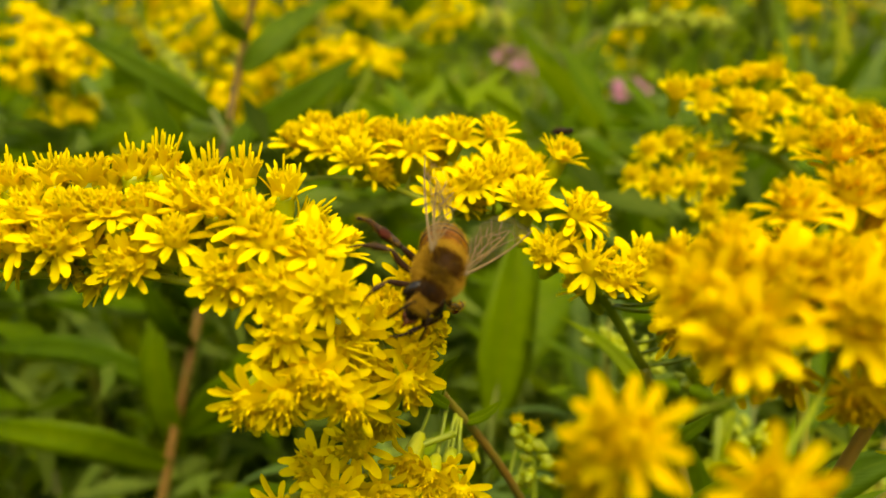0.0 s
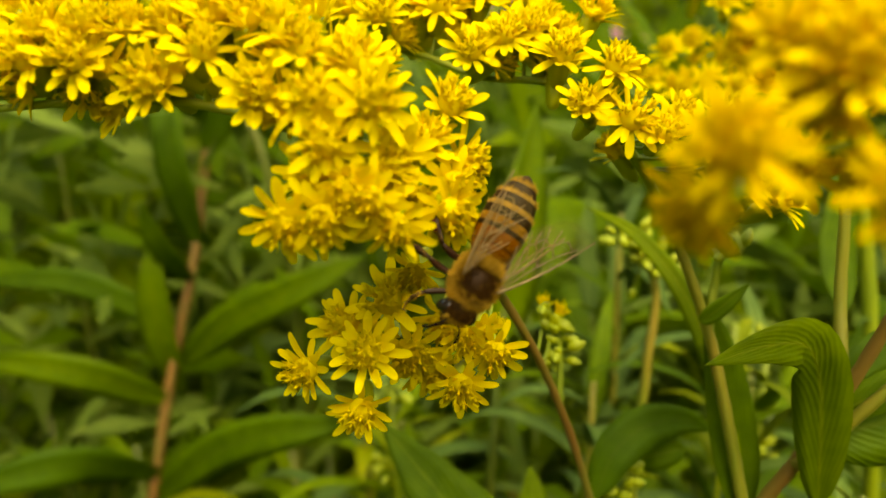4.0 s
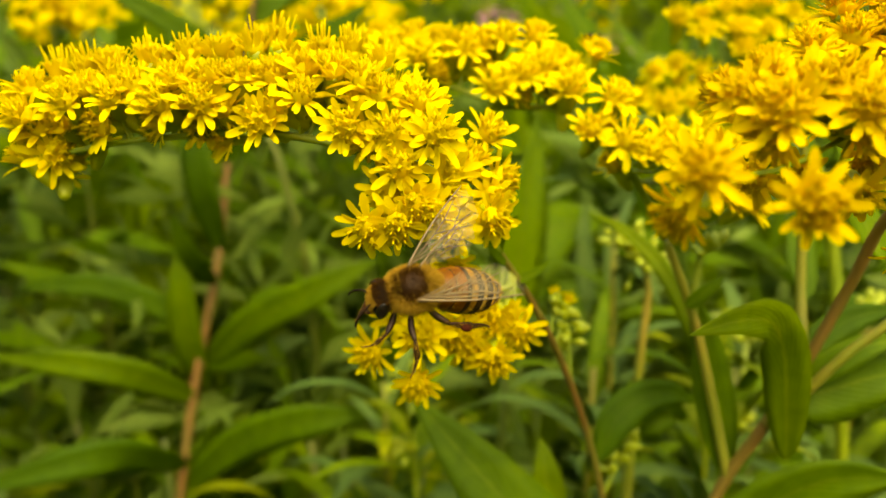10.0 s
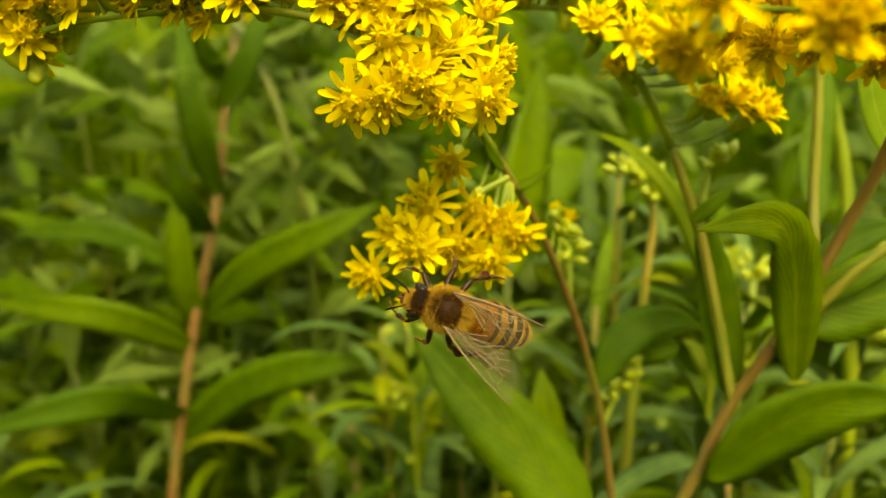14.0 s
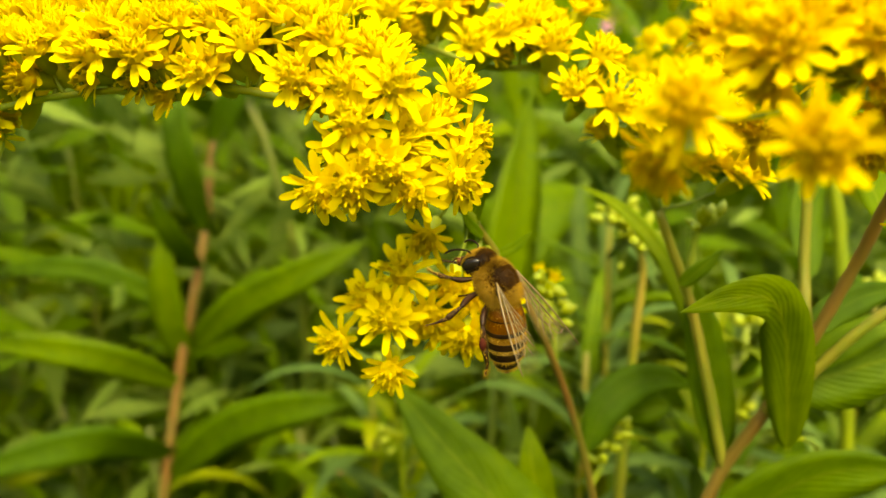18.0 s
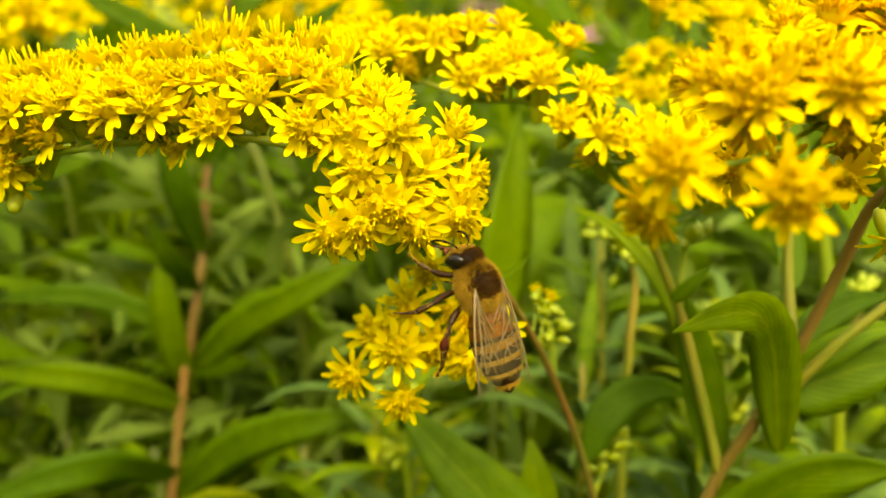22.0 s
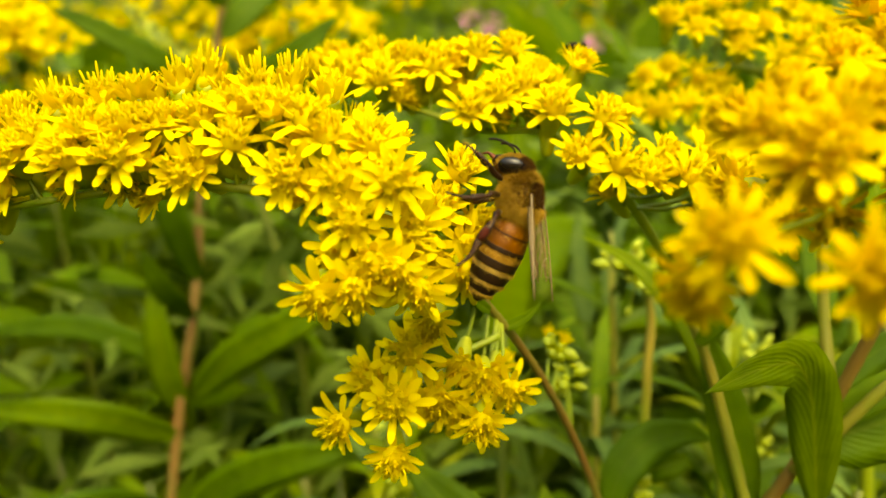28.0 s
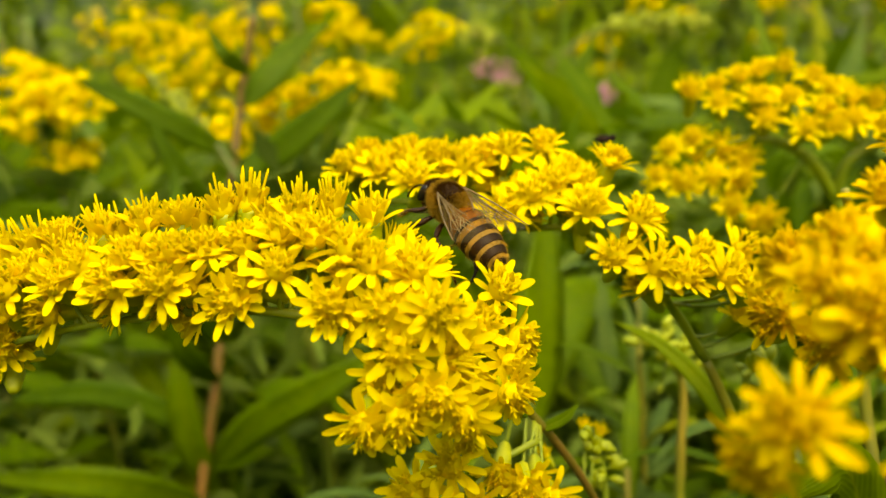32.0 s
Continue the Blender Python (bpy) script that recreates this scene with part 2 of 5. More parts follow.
def blob(rx, ry, rz, at=(0, 0, 0), seg=16, rings=10):
    vs, fs = [Vector((0, 0, rz))], []
    for i in range(1, rings):
        a = math.pi * i / rings
        for k in range(seg):
            b = 2 * math.pi * k / seg
            vs.append(Vector((rx * math.sin(a) * math.cos(b), ry * math.sin(a) * math.sin(b), rz * math.cos(a))))
    vs.append(Vector((0, 0, -rz)))
    for k in range(seg):
        fs.append((0, 1 + k, 1 + (k + 1) % seg))
        fs.append((len(vs) - 1, 1 + (rings - 2) * seg + (k + 1) % seg, 1 + (rings - 2) * seg + k))
    for i in range(rings - 2):
        for k in range(seg):
            k2 = (k + 1) % seg
            fs.append((1 + i * seg + k, 1 + (i + 1) * seg + k, 1 + (i + 1) * seg + k2, 1 + i * seg + k2))
    return [v + Vector(at) for v in vs], fs


def aim(at, direction, spin=0.0, scale=1.0):
    """The pose at a place with z along the direction."""
    q = Vector(direction).to_track_quat("Z", "Y")
    return Matrix.Translation(at) @ q.to_matrix().to_4x4() @ Matrix.Rotation(spin, 4, "Z") @ Matrix.Scale(scale, 4)


# ---- goldenrod flower heads ----
def petal_piece(length, width, curl, rng):
    """A thin strap petal along +x from the origin, blunt and rounded, grooved along its middle."""
    vs, fs, steps = [], [], (0, 0.2, 0.45, 0.68, 0.82, 0.92, 0.975, 1.0)
    rows = len(steps) - 1
    for side in (1, -1):
        o = len(vs)
        for u in steps:
            w = 0.5 * width * (0.5 + 0.5 * math.sin(min(1.0, u * 1.9) * math.pi * 0.5)) * math.sqrt(max(0.02, 1 - max(0.0, (u - 0.7) / 0.305) ** 2.2))
            x = length * u
            z = curl * length * (u * u - 0.25 * u) + side * 0.000035 * (1 - 0.7 * u)
            vs += [(x, -w, z + w * 0.12), (x, -w * 0.4, z - w * 0.03), (x, w * 0.4, z - w * 0.03), (x, w, z + w * 0.12)]
        for i in range(rows):
            for k in range(3):
                q = (o + i * 4 + k, o + (i + 1) * 4 + k, o + (i + 1) * 4 + k + 1, o + i * 4 + k + 1)
                fs.append(q if side > 0 else q[::-1])
    return [Vector(v) for v in vs], fs


rng_head = random.Random(7)
PETAL_PIECES = [petal_piece(rng_head.uniform(0.0019, 0.0024), rng_head.uniform(0.00053, 0.00067), rng_head.uniform(-0.34, 0.05), rng_head) for _ in range(5)]
PETAL_MESHES = [mesh_of("petal", *p, PETAL) for p in PETAL_PIECES]


def involucre_piece():
    """The green cup of overlapping bracts under a head; its mouth lies at z = 0."""
    prof = [(0.00028, -0.0031), (0.00050, -0.0028), (0.00070, -0.0020), (0.00080, -0.0012), (0.00078, -0.0004), (0.00092, 0.0)]
    vs, fs, seg = [], [], 12
    for j, (r, z) in enumerate(prof):
        for k in range(seg):
            a = 2 * math.pi * k / seg
            rr = r * (1 + (0.08 if (k + j) % 2 else -0.05))
            vs.append(Vector((rr * math.cos(a), rr * math.sin(a), z + (0.00018 if j == 5 and k % 2 else 0))))
    for j in range(len(prof) - 1):
        for k in range(seg):
            k2 = (k + 1) % seg
            fs.append((j * seg + k, j * seg + k2, (j + 1) * seg + k2, (j + 1) * seg + k))
    fs.append(tuple(range(seg))[::-1])
    vs.append(Vector((0, 0, -0.0008)))
    for k in range(seg):
        fs.append(((len(prof) - 1) * seg + k, (len(prof) - 1) * seg + (k + 1) % seg, len(vs) - 1))
    return vs, fs


def disc_piece(rng, n, lean):
    """Tubular disc florets with five-toothed mouths, and their forked styles."""
    out = [blob(0.00098, 0.00098, 0.00085, (0, 0, 0.0002), 12, 8)]
    for i in range(n):
        a, r = 2.4 * i, 0.00075 * math.sqrt((i + 0.3) / n)
        base = Vector((r * math.cos(a), r * math.sin(a), 0.0005))
        d = (Vector((math.cos(a), math.sin(a), 0)) * (r / 0.00075) * lean + Vector((0, 0, 1))).normalized()
        h = rng.uniform(0.0008, 0.0012)
        q = aim(base, d, rng.uniform(0, 6))
        vs, fs = tube([Vector((0, 0, 0)), Vector((0, 0, h * 0.7)), Vector((0, 0, h))], [0.00012, 0.00016, 0.00025], 5)
        for k in range(5):
            b = 2 * math.pi * k / 5
            c = Vector((math.cos(b), math.sin(b), 0))
            s = Vector((-math.sin(b), math.cos(b), 0)) * 0.00018
            o = len(vs)
            vs += [c * 0.00022 + s + Vector((0, 0, h)), c * 0.00022 - s + Vector((0, 0, h)), c * 0.0005 + Vector((0, 0, h + 0.00036)), c * 0.00026 + Vector((0, 0, h - 0.00012))]
            fs += [(o, o + 1, o + 2), (o, o + 2, o + 3), (o + 1, o + 3, o + 2)]
        out.append(moved((vs, fs), q))
        e = h + (rng.uniform(0.0002, 0.0006) if lean > 0.3 else rng.uniform(0.0008, 0.0017))
        st = tube([Vector((0, 0, h * 0.6)), Vector((0, 0, h + (e - h) * 0.5)), Vector((0, 0, h + (e - h) * 0.8)), Vector((0, 0, e))], [0.00009, 0.0001, 0.0001, 0.00005], 5)
        out.append(moved(st, q))
    return joined(out)


def petal_poses(rng, n, openness, start=0.00072, size=1.0):
    """Poses of n ray petals round a head: 0 half shut, 1 flat, above 1 bent back."""
    res = []
    off = rng.uniform(0, 6)
    for k in range(n):
        a = off + 2 * math.pi * (k + rng.uniform(-0.22, 0.22)) / n
        lift = radians(78 - 74 * min(1.3, openness + rng.uniform(-0.3, 0.3)))
        m = Matrix.Rotation(a, 4, "Z") @ Matrix.Translation((start, 0, -0.0001)) @ Matrix.Rotation(-lift, 4, "Y") @ Matrix.Rotation(rng.uniform(-0.35, 0.35), 4, "X") @ Matrix.Scale(rng.uniform(0.88, 1.14) * size, 4)
        res.append((rng.randrange(5), m))
    return res


PETAL_MESHES_SHADED = [mesh_of("petal", *p, PETAL_SHADED) for p in PETAL_PIECES]
INVOLUCRE = mesh_of("flower_head", *involucre_piece(), BRACT)
DISCS = [mesh_of("disc", *disc_piece(rng_head, n, l), DISC) for n, l in ((8, 0.5), (7, 0.6), (9, 0.45))]
DISCS_SHUT = [mesh_of("disc", *disc_piece(rng_head, n, l), PETAL) for n, l in ((10, 0.22), (8, 0.28))]
HEAD_SETS = [(o, [petal_poses(rng_head, rng_head.randrange(10, 13), o) + petal_poses(rng_head, rng_head.randrange(7, 10), o - 0.36, 0.0005, 0.86) for _ in range(4)]) for o in (0.22, 0.42, 0.65, 0.88, 1.1)]
RAYS = [[mesh_of("petal_ring", *joined([moved(PETAL_PIECES[i], m) for i, m in ps]), PETAL) for ps in sets] for _, sets in HEAD_SETS]

RAYS_SHADED = [[mesh_of("petal_ring", *joined([moved(PETAL_PIECES[i], m) for i, m in ps]), PETAL_SHADED) for ps in sets] for _, sets in HEAD_SETS]
DISCS_SHADED = [mesh_of("disc", *disc_piece(rng_head, n, l), PETAL_SHADED) for n, l in ((12, 0.55), (11, 0.65))]


def flower_head(plant, origin, at, direction, openness, rng, split, scale=1.0, shaded=False):
    """One head under its plant. split: petals as pieces of their own, else one mesh of rays."""
    k = min(range(5), key=lambda i: abs(HEAD_SETS[i][0] - openness))
    s = rng.uniform(1.08, 1.3) * scale
    head = child("flower_head", INVOLUCRE, plant, aim(at - origin, direction, rng.uniform(0, 6.28), s))
    child("disc", rng.choice(DISCS_SHADED if shaded else DISCS_SHUT if openness < 0.4 else DISCS), head)
    v = rng.randrange(4)
    if split:
        for i, m in HEAD_SETS[k][1][v]:
            child("petal", (PETAL_MESHES_SHADED if shaded else PETAL_MESHES)[i], head, m)
    else:
        child("petal_ring", (RAYS_SHADED if shaded else RAYS)[k][v], head)
    return head


def spray(plant, line, heads, rng, openness, up, split=0, scale=1.0, toward=(0, -1, 0.15), pull=0.0, stalks=True, fill=0, shaded=False, made=None):
    """Heads on short stalks along a line. up: how much a head turns to the sky; pull: how much it turns outward to the light."""
    o = plant.location
    for n, h in enumerate(heads):
        base = min(line, key=lambda p: (p - h).length)
        out = h - base
        if out.length < 1e-5:
            out = Vector((0, 0, 1e-3))
        d = (out.normalized() + Vector((0, 0, up)) + Vector(toward) * pull + Vector((rng.uniform(-0.25, 0.25), rng.uniform(-0.25, 0.25), rng.uniform(-0.25, 0.25)))).normalized()
        a, b = openness
        part_of = [flower_head(plant, o, h, d, rng.uniform(a, b), rng, n < split, scale, shaded)]
        if fill and n % fill == 0:
            side = Vector((rng.uniform(-1, 1), rng.uniform(0.1, 1), rng.uniform(-0.8, 0.4))).normalized()
            flower_head(plant, o, h + side * rng.uniform(0.0022, 0.0034) - d * 0.0012, (d + side * 0.8).normalized(), rng.uniform(a, b) * 0.8, rng, False, scale * 0.95, shaded)
        if stalks and out.length < 0.03:
            foot = h - d * 0.003
            mid = (base + foot) / 2 - Vector((0, 0, 0.05 * out.length))
            ln = [p - o for p in smooth_line([base, mid, foot], 5)]
            part_of.append(child("flower_stalk", mesh_of("flower_stalk", *tube(ln, [0.00027, 0.00025, 0.00023, 0.00022, 0.00022, 0.00026], 5), STEM), plant))
        if made is not None:
            made.extend(part_of)


def stem(plant, pts, r0, r1, material, n=40, name="stem", label="", sides=8, made=None):
    line = smooth_line(pts, n)
    o = plant.location
    me = mesh_of(name, *tube([p - o for p in line], [(r0 + (r1 - r0) * i / n) * (1 + 0.05 * math.sin(i * 2.1)) for i in range(n + 1)], sides), material)
    ob = child(name, me, plant, None, label)
    if made is not None:
        made.append(ob)
    return line


# ---- leaves ----
def leaf_piece(pts, width, face, fold=0.18, teeth=7, rows=22, curl=0.0):
    """A lance-shaped, thinly toothed blade along pts, facing the direction face."""
    line = smooth_line(pts, rows)
    vs, fs, uv = [], [], []
    face = Vector(face).normalized()
    for i, p in enumerate(line):
        u = i / rows
        d = (line[min(i + 1, rows)] - line[max(i - 1, 0)]).normalized()
        s = d.cross(face)
        s = s.normalized() if s.length > 1e-4 else Vector((1, 0, 0))
        nrm = s.cross(d)
        w = 0.5 * width * u ** 0.65 * (1 - u) ** 0.95 / 0.339 + 0.00035 * (1 - u)
        if teeth and 0.25 < u < 0.95:
            w *= 1 + 0.05 * (((u * teeth * 2.0) % 1.0) - 0.5)
        wav = 0.04 * width * math.sin(9 * u + 1)
        for k, v in enumerate((-1, -0.5, 0, 0.5, 1)):
            lift = fold * w * abs(v) + wav * v * v + curl * w * v * v
            vs.append(p + s * (w * v) + nrm * lift)
            uv.append((u, 0.5 + v / 2))
        for k, v in enumerate((1, 0.5, 0, -0.5, -1)):
            lift = fold * w * abs(v) + wav * v * v + curl * w * v * v
            vs.append(p + s * (w * v * 0.985) + nrm * (lift - 0.00016 - (0.00035 * (1 - u) if k == 2 else 0)))
            uv.append((u, 0.5 + v / 2))
    for i in range(rows):
        for k in range(10):
            k2 = (k + 1) % 10
            fs.append((i * 10 + k, i * 10 + k2, (i + 1) * 10 + k2, (i + 1) * 10 + k))
    return vs, fs, uv


def leaf(plant, pts, width, face=(0.0, -1.0, 0.8), material=None, **k):
    o = plant.location
    vs, fs, uv = leaf_piece(pts, width, face, **k)
    return child("leaf", mesh_of("leaf", [v - o for v in vs], fs, material or LEAF, uv), plant)


def buds(plant, line, rng, n, r=0.0009, spread=0.004, tip=0.3, name="bud"):
    """Round green buds in a loose cluster round a twig."""
    o = plant.location
    for i in range(n):
        p = line[int(len(line) * (tip + (1 - tip) * i / n))]
        d = Vector((rng.uniform(-1, 1), rng.uniform(-1, 0.4), rng.uniform(-0.2, 1))).normalized()
        q = p + d * spread * rng.uniform(0.35, 1)
        s = rng.uniform(0.8, 1.25)
        child("twig", mesh_of("twig", *tube([p - o, (p + q) / 2 - o - Vector((0, 0, 0.0003)), q - o], [0.0003, 0.00026, 0.00026], 5), STEM), plant)
        child(name, BUD_MESH, plant, aim(q - o, d, 0, s * r / 0.001))


BUD_MESH = mesh_of("bud", *joined([blob(0.00085, 0.00085, 0.00125, seg=10, rings=7), blob(0.0005, 0.0005, 0.0007, (0, 0, 0.0009), 8, 5)]), BUD)

# ---- the ground ----
rng = random.Random(3)


def ground_sheet():
    n, half = 60, 40.0
    vs, fs = [], []
    for j in range(n + 1):
        for i in range(n + 1):
            x, y = [half * (2 * v / n - 1) * abs(2 * v / n - 1) ** 1.2 for v in (i, j)]
            vs.append((x * 20, y * 20, 0.03 * noise.noise((x * 2, y * 2, 0))))
    for j in range(n):
        for i in range(n):
            a = j * (n + 1) + i
            fs.append((a, a + 1, a + n + 2, a + n + 1))
    return vs, fs


tagged(new("ground", mesh_of("ground", *ground_sheet(), EARTH)), "dark soil under dense meadow plants", "ground", kind="structure")

# ---- the front spray: a tall goldenrod nodding over ----
A_STEM = mm((20.8, 87.2, 854.7), (18.5, 86.8, 867.5), (11.4, 83.0, 890.2), (4.2, 76.9, 905.7), (-0.2, 73.7, 913.0), (-4.6, 66.7, 920.2),
    (-6.6, 62.5, 924.5), (-6.4, 59.9, 925.3), (-10.6, 58.8, 927.3), (-15.3, 59.3, 928.3), (-20.5, 60.4, 929.6), (-26.4, 61.3, 930.2),
    (-34.2, 62.4, 929.8), (-42.7, 63.4, 928.8), (-52.6, 64.9, 926.5))
plant_a = thing("goldenrod", (A_STEM[0].x + 0.004, A_STEM[0].y + 0.02, 0.0), "tall goldenrod in full yellow bloom with an arching flower spray", "flower")
a_line = stem(plant_a, [plant_a.location] + [plant_a.location.lerp(A_STEM[0], 0.6)] + A_STEM[:5], 0.0007, 0.00045, STEM_BROWN, 110, label="slender reddish brown stem")
a_line += stem(plant_a, A_STEM[4:], 0.0006, 0.0003, STEM_LIGHT, 80, "spray_stem", "pale green arching stem of the spray")
rng = random.Random(11)
A_UP = mm((-47.7, 67.5, 934.9), (-44.4, 66.6, 935.4), (-41.5, 65.9, 936.4), (-37.9, 65.8, 936.8), (-33.5, 64.9, 937.3), (-30.5, 64.8, 937.4),
    (-26.7, 64.9, 938.0), (-24.3, 64.9, 938.3), (-19.9, 63.4, 937.3), (-17.1, 64.3, 937.4), (-13.6, 63.9, 936.5), (-23.2, 65.2, 936.5),
    (-29.2, 65.4, 936.5), (-36.0, 65.6, 936.2))
A_MID = mm((-43.7, 63.3, 934.1), (-38.5, 62.4, 934.8), (-34.0, 61.4, 935.3), (-30.4, 61.2, 935.1), (-27.5, 61.2, 935.5), (-24.5, 61.6, 935.6),
    (-18.3, 60.1, 936.0), (-15.2, 58.8, 935.3), (-13.6, 57.4, 934.2), (-21.1, 61.6, 936.0), (-16.1, 59.1, 933.3), (-50.0, 65.4, 934.1))
A_LOW = mm((-45.2, 61.7, 933.4), (-40.5, 61.1, 933.7), (-35.2, 60.3, 933.4), (-31.4, 59.7, 933.4), (-25.6, 58.9, 931.7), (-21.3, 58.6, 934.1),
    (-17.0, 56.6, 931.4), (-12.8, 55.4, 931.0), (-50.2, 62.8, 931.8), (-48.4, 64.2, 927.7), (-51.4, 65.0, 927.0), (-49.4, 64.2, 930.4),
    (-47.2, 65.0, 930.3), (-51.7, 66.1, 933.0), (-29.6, 60.8, 932.6))
A_KNEE = mm((-10.0, 58.0, 933.4), (-8.6, 54.2, 931.0), (-2.9, 62.2, 929.6), (-5.0, 60.4, 927.0), (-1.9, 61.6, 925.2), (-11.9, 54.4, 928.0),
    (-10.6, 53.7, 924.8), (-15.1, 53.6, 922.4), (-12.2, 52.7, 923.0), (-8.8, 53.4, 924.1), (-5.5, 59.1, 923.0), (-2.9, 61.3, 921.1),
    (-7.0, 57.5, 926.4), (-10.4, 56.9, 930.1), (-13.2, 56.3, 925.2))
A_TAIL = mm((-9.1, 55.4, 923.3), (-12.1, 56.6, 922.0), (-7.1, 54.0, 922.0), (-2.7, 59.3, 923.8), (-3.0, 57.4, 922.2))
A_FOOT = mm((-5.8, 67.0, 913.7), (-3.2, 68.0, 908.3), (-1.2, 66.5, 907.4), (0.6, 69.0, 906.5), (-1.7, 64.0, 903.5), (1.6, 66.6, 905.6))
A_TWIG = mm((-15.5, 64.0, 903.6), (-10.0, 62.5, 906.6), (-8.4, 66.0, 910.2), (-10.2, 62.6, 900.8), (-5.9, 66.0, 905.2), (-7.2, 69.0, 904.2), (-4.2, 67.0, 903.2), (-12.2, 66.8, 907.0))
spray(plant_a, a_line, A_LOW, rng, (0.45, 0.95), -0.1, 7, pull=0.7, fill=1)
spray(plant_a, a_line, A_KNEE, rng, (0.42, 0.9), 0.1, 7, pull=1.0, fill=3)
spray(plant_a, a_line, A_TAIL, rng, (0.45, 0.9), 0.1, 6, pull=1.5)
spray(plant_a, a_line, A_FOOT, rng, (0.5, 0.9), 0.1, 5, pull=1.2)
# the lowest twig, which sinks under the bee's weight
TWIG_ROOT = mm((1.2, 71.0, 909.6))[0]
swaying = []
twig_line = stem(plant_a, [TWIG_ROOT] + mm((-2.4, 69.5, 908.6), (-6.2, 67.6, 906.4), (-9.6, 66.5, 904.4)), 0.0004, 0.00026, STEM, 16, "twig", made=swaying)
spray(plant_a, twig_line, A_TWIG, rng, (0.5, 0.9), 0.15, 5, pull=1.5, scale=1.15, made=swaying)
spray(plant_a, a_line, A_MID, rng, (0.4, 0.8), 0.7, 0, pull=0.5, fill=1)
spray(plant_a, a_line, A_UP, rng, (0.15, 0.5), 1.2, 0, pull=0.4, fill=2)

# ---- the plant on the right: thick stem, second arc and near flowers ----
C_STEM = mm((26.8, 78.3, 854.2), (29.9, 77.5, 863.6), (34.3, 77.9, 876.5), (38.2, 75.7, 887.2), (41.2, 74.0, 896.8), (44.1, 71.4, 909.3),
    (44.9, 67.1, 919.4), (49.0, 55.3, 926.2), (43.2, 52.4, 931.5), (33.9, 48.3, 932.8), (25.3, 43.8, 932.7))
B_STEM = mm((34.3, 77.9, 876.5), (31.7, 79.9, 887.9), (28.5, 82.2, 900.3), (23.6, 82.4, 912.0), (18.0, 80.7, 921.0), (12.1, 78.3, 927.4),
    (12.1, 77.9, 925.5), (10.7, 81.3, 928.4), (8.0, 83.6, 929.3), (1.9, 85.8, 929.5), (-5.7, 89.7, 931.8), (-13.9, 93.1, 932.5),
    (-20.3, 95.9, 931.5))
plant_c = thing("goldenrod", (C_STEM[0].x - 0.03, C_STEM[0].y + 0.02, 0.0), "branching goldenrod with a stout reddish stem and yellow sprays", "flower")
c_line = stem(plant_c, [plant_c.location, plant_c.location.lerp(C_STEM[0], 0.7)] + C_STEM, 0.0011, 0.0005, STEM_BROWN, 130, label="stout reddish brown stem")
b_line = stem(plant_c, B_STEM[:4], 0.0008, 0.0006, STEM_TAN, 30, "branch")
b_line += stem(plant_c, B_STEM[3:], 0.0006, 0.0003, STEM_LIGHT, 50, "spray_stem", "pale green arching stem of the spray")
rng = random.Random(12)
B_HEADS = mm((10.8, 75.4, 928.0), (14.3, 78.3, 931.3), (9.0, 79.8, 932.4), (13.4, 86.6, 936.0), (7.9, 85.6, 935.2), (6.1, 89.5, 938.2),
    (5.9, 83.5, 934.5), (3.2, 81.6, 934.1), (-0.2, 81.2, 932.6), (-3.4, 88.5, 937.0), (1.7, 89.6, 938.2), (-0.7, 90.5, 937.5),
    (-6.9, 90.8, 937.7), (-9.9, 86.5, 936.0), (-10.5, 92.0, 938.0), (-13.5, 91.6, 936.7), (-15.5, 95.0, 937.9), (-18.2, 94.7, 936.7),
    (9.3, 85.1, 933.9), (-5.5, 90.2, 936.2))
B_SIDE = mm((15.6, 75.9, 926.5), (18.9, 75.4, 925.0), (22.7, 74.8, 924.9), (25.2, 73.3, 923.6), (28.2, 75.1, 924.9), (26.4, 79.7, 918.4),
    (30.0, 79.7, 918.6), (33.1, 79.1, 917.2), (16.1, 82.0, 921.9), (20.8, 77.8, 926.6), (25.8, 78.5, 926.2))
N_HEADS = mm((8.5, 31.3, 932.1), (14.6, 28.9, 930.5), (15.6, 36.3, 935.2), (14.3, 39.1, 935.9), (19.3, 40.8, 936.3), (21.8, 40.8, 936.5),
    (22.4, 37.8, 935.3), (23.1, 48.3, 938.6), (27.1, 49.3, 939.5), (30.9, 50.3, 940.4), (32.0, 48.0, 938.5), (31.3, 43.6, 935.3),
    (26.3, 42.2, 936.0), (35.8, 50.5, 941.4), (27.5, 52.5, 941.6), (31.4, 53.6, 942.6), (16.9, 42.8, 937.0), (34.8, 45.1, 937.8),
    (35.6, 54.0, 941.7), (27.9, 41.4, 933.5), (33.6, 41.4, 934.0))
N_LOW = mm((36.2, 50.8, 919.8), (37.6, 48.7, 919.3), (40.2, 49.0, 920.6), (39.5, 52.8, 920.3), (42.3, 66.6, 925.4), (43.9, 66.1, 923.8))
N_NEAR = mm((18.6, 54.1, 928.5), (22.4, 52.9, 930.5), (27.8, 53.2, 931.8), (30.0, 49.6, 929.2), (23.2, 47.4, 928.1), (20.4, 50.0, 927.3),
    (27.2, 45.3, 927.1), (33.4, 55.3, 932.4), (21.8, 58.9, 931.7), (28.2, 59.2, 933.1))
spray(plant_c, b_line, B_HEADS, rng, (0.35, 0.95), 0.5, 9, pull=0.8, scale=1.1, fill=1)
spray(plant_c, b_line, B_SIDE, rng, (0.4, 0.9), 0.6, 3, pull=0.6, scale=1.12)
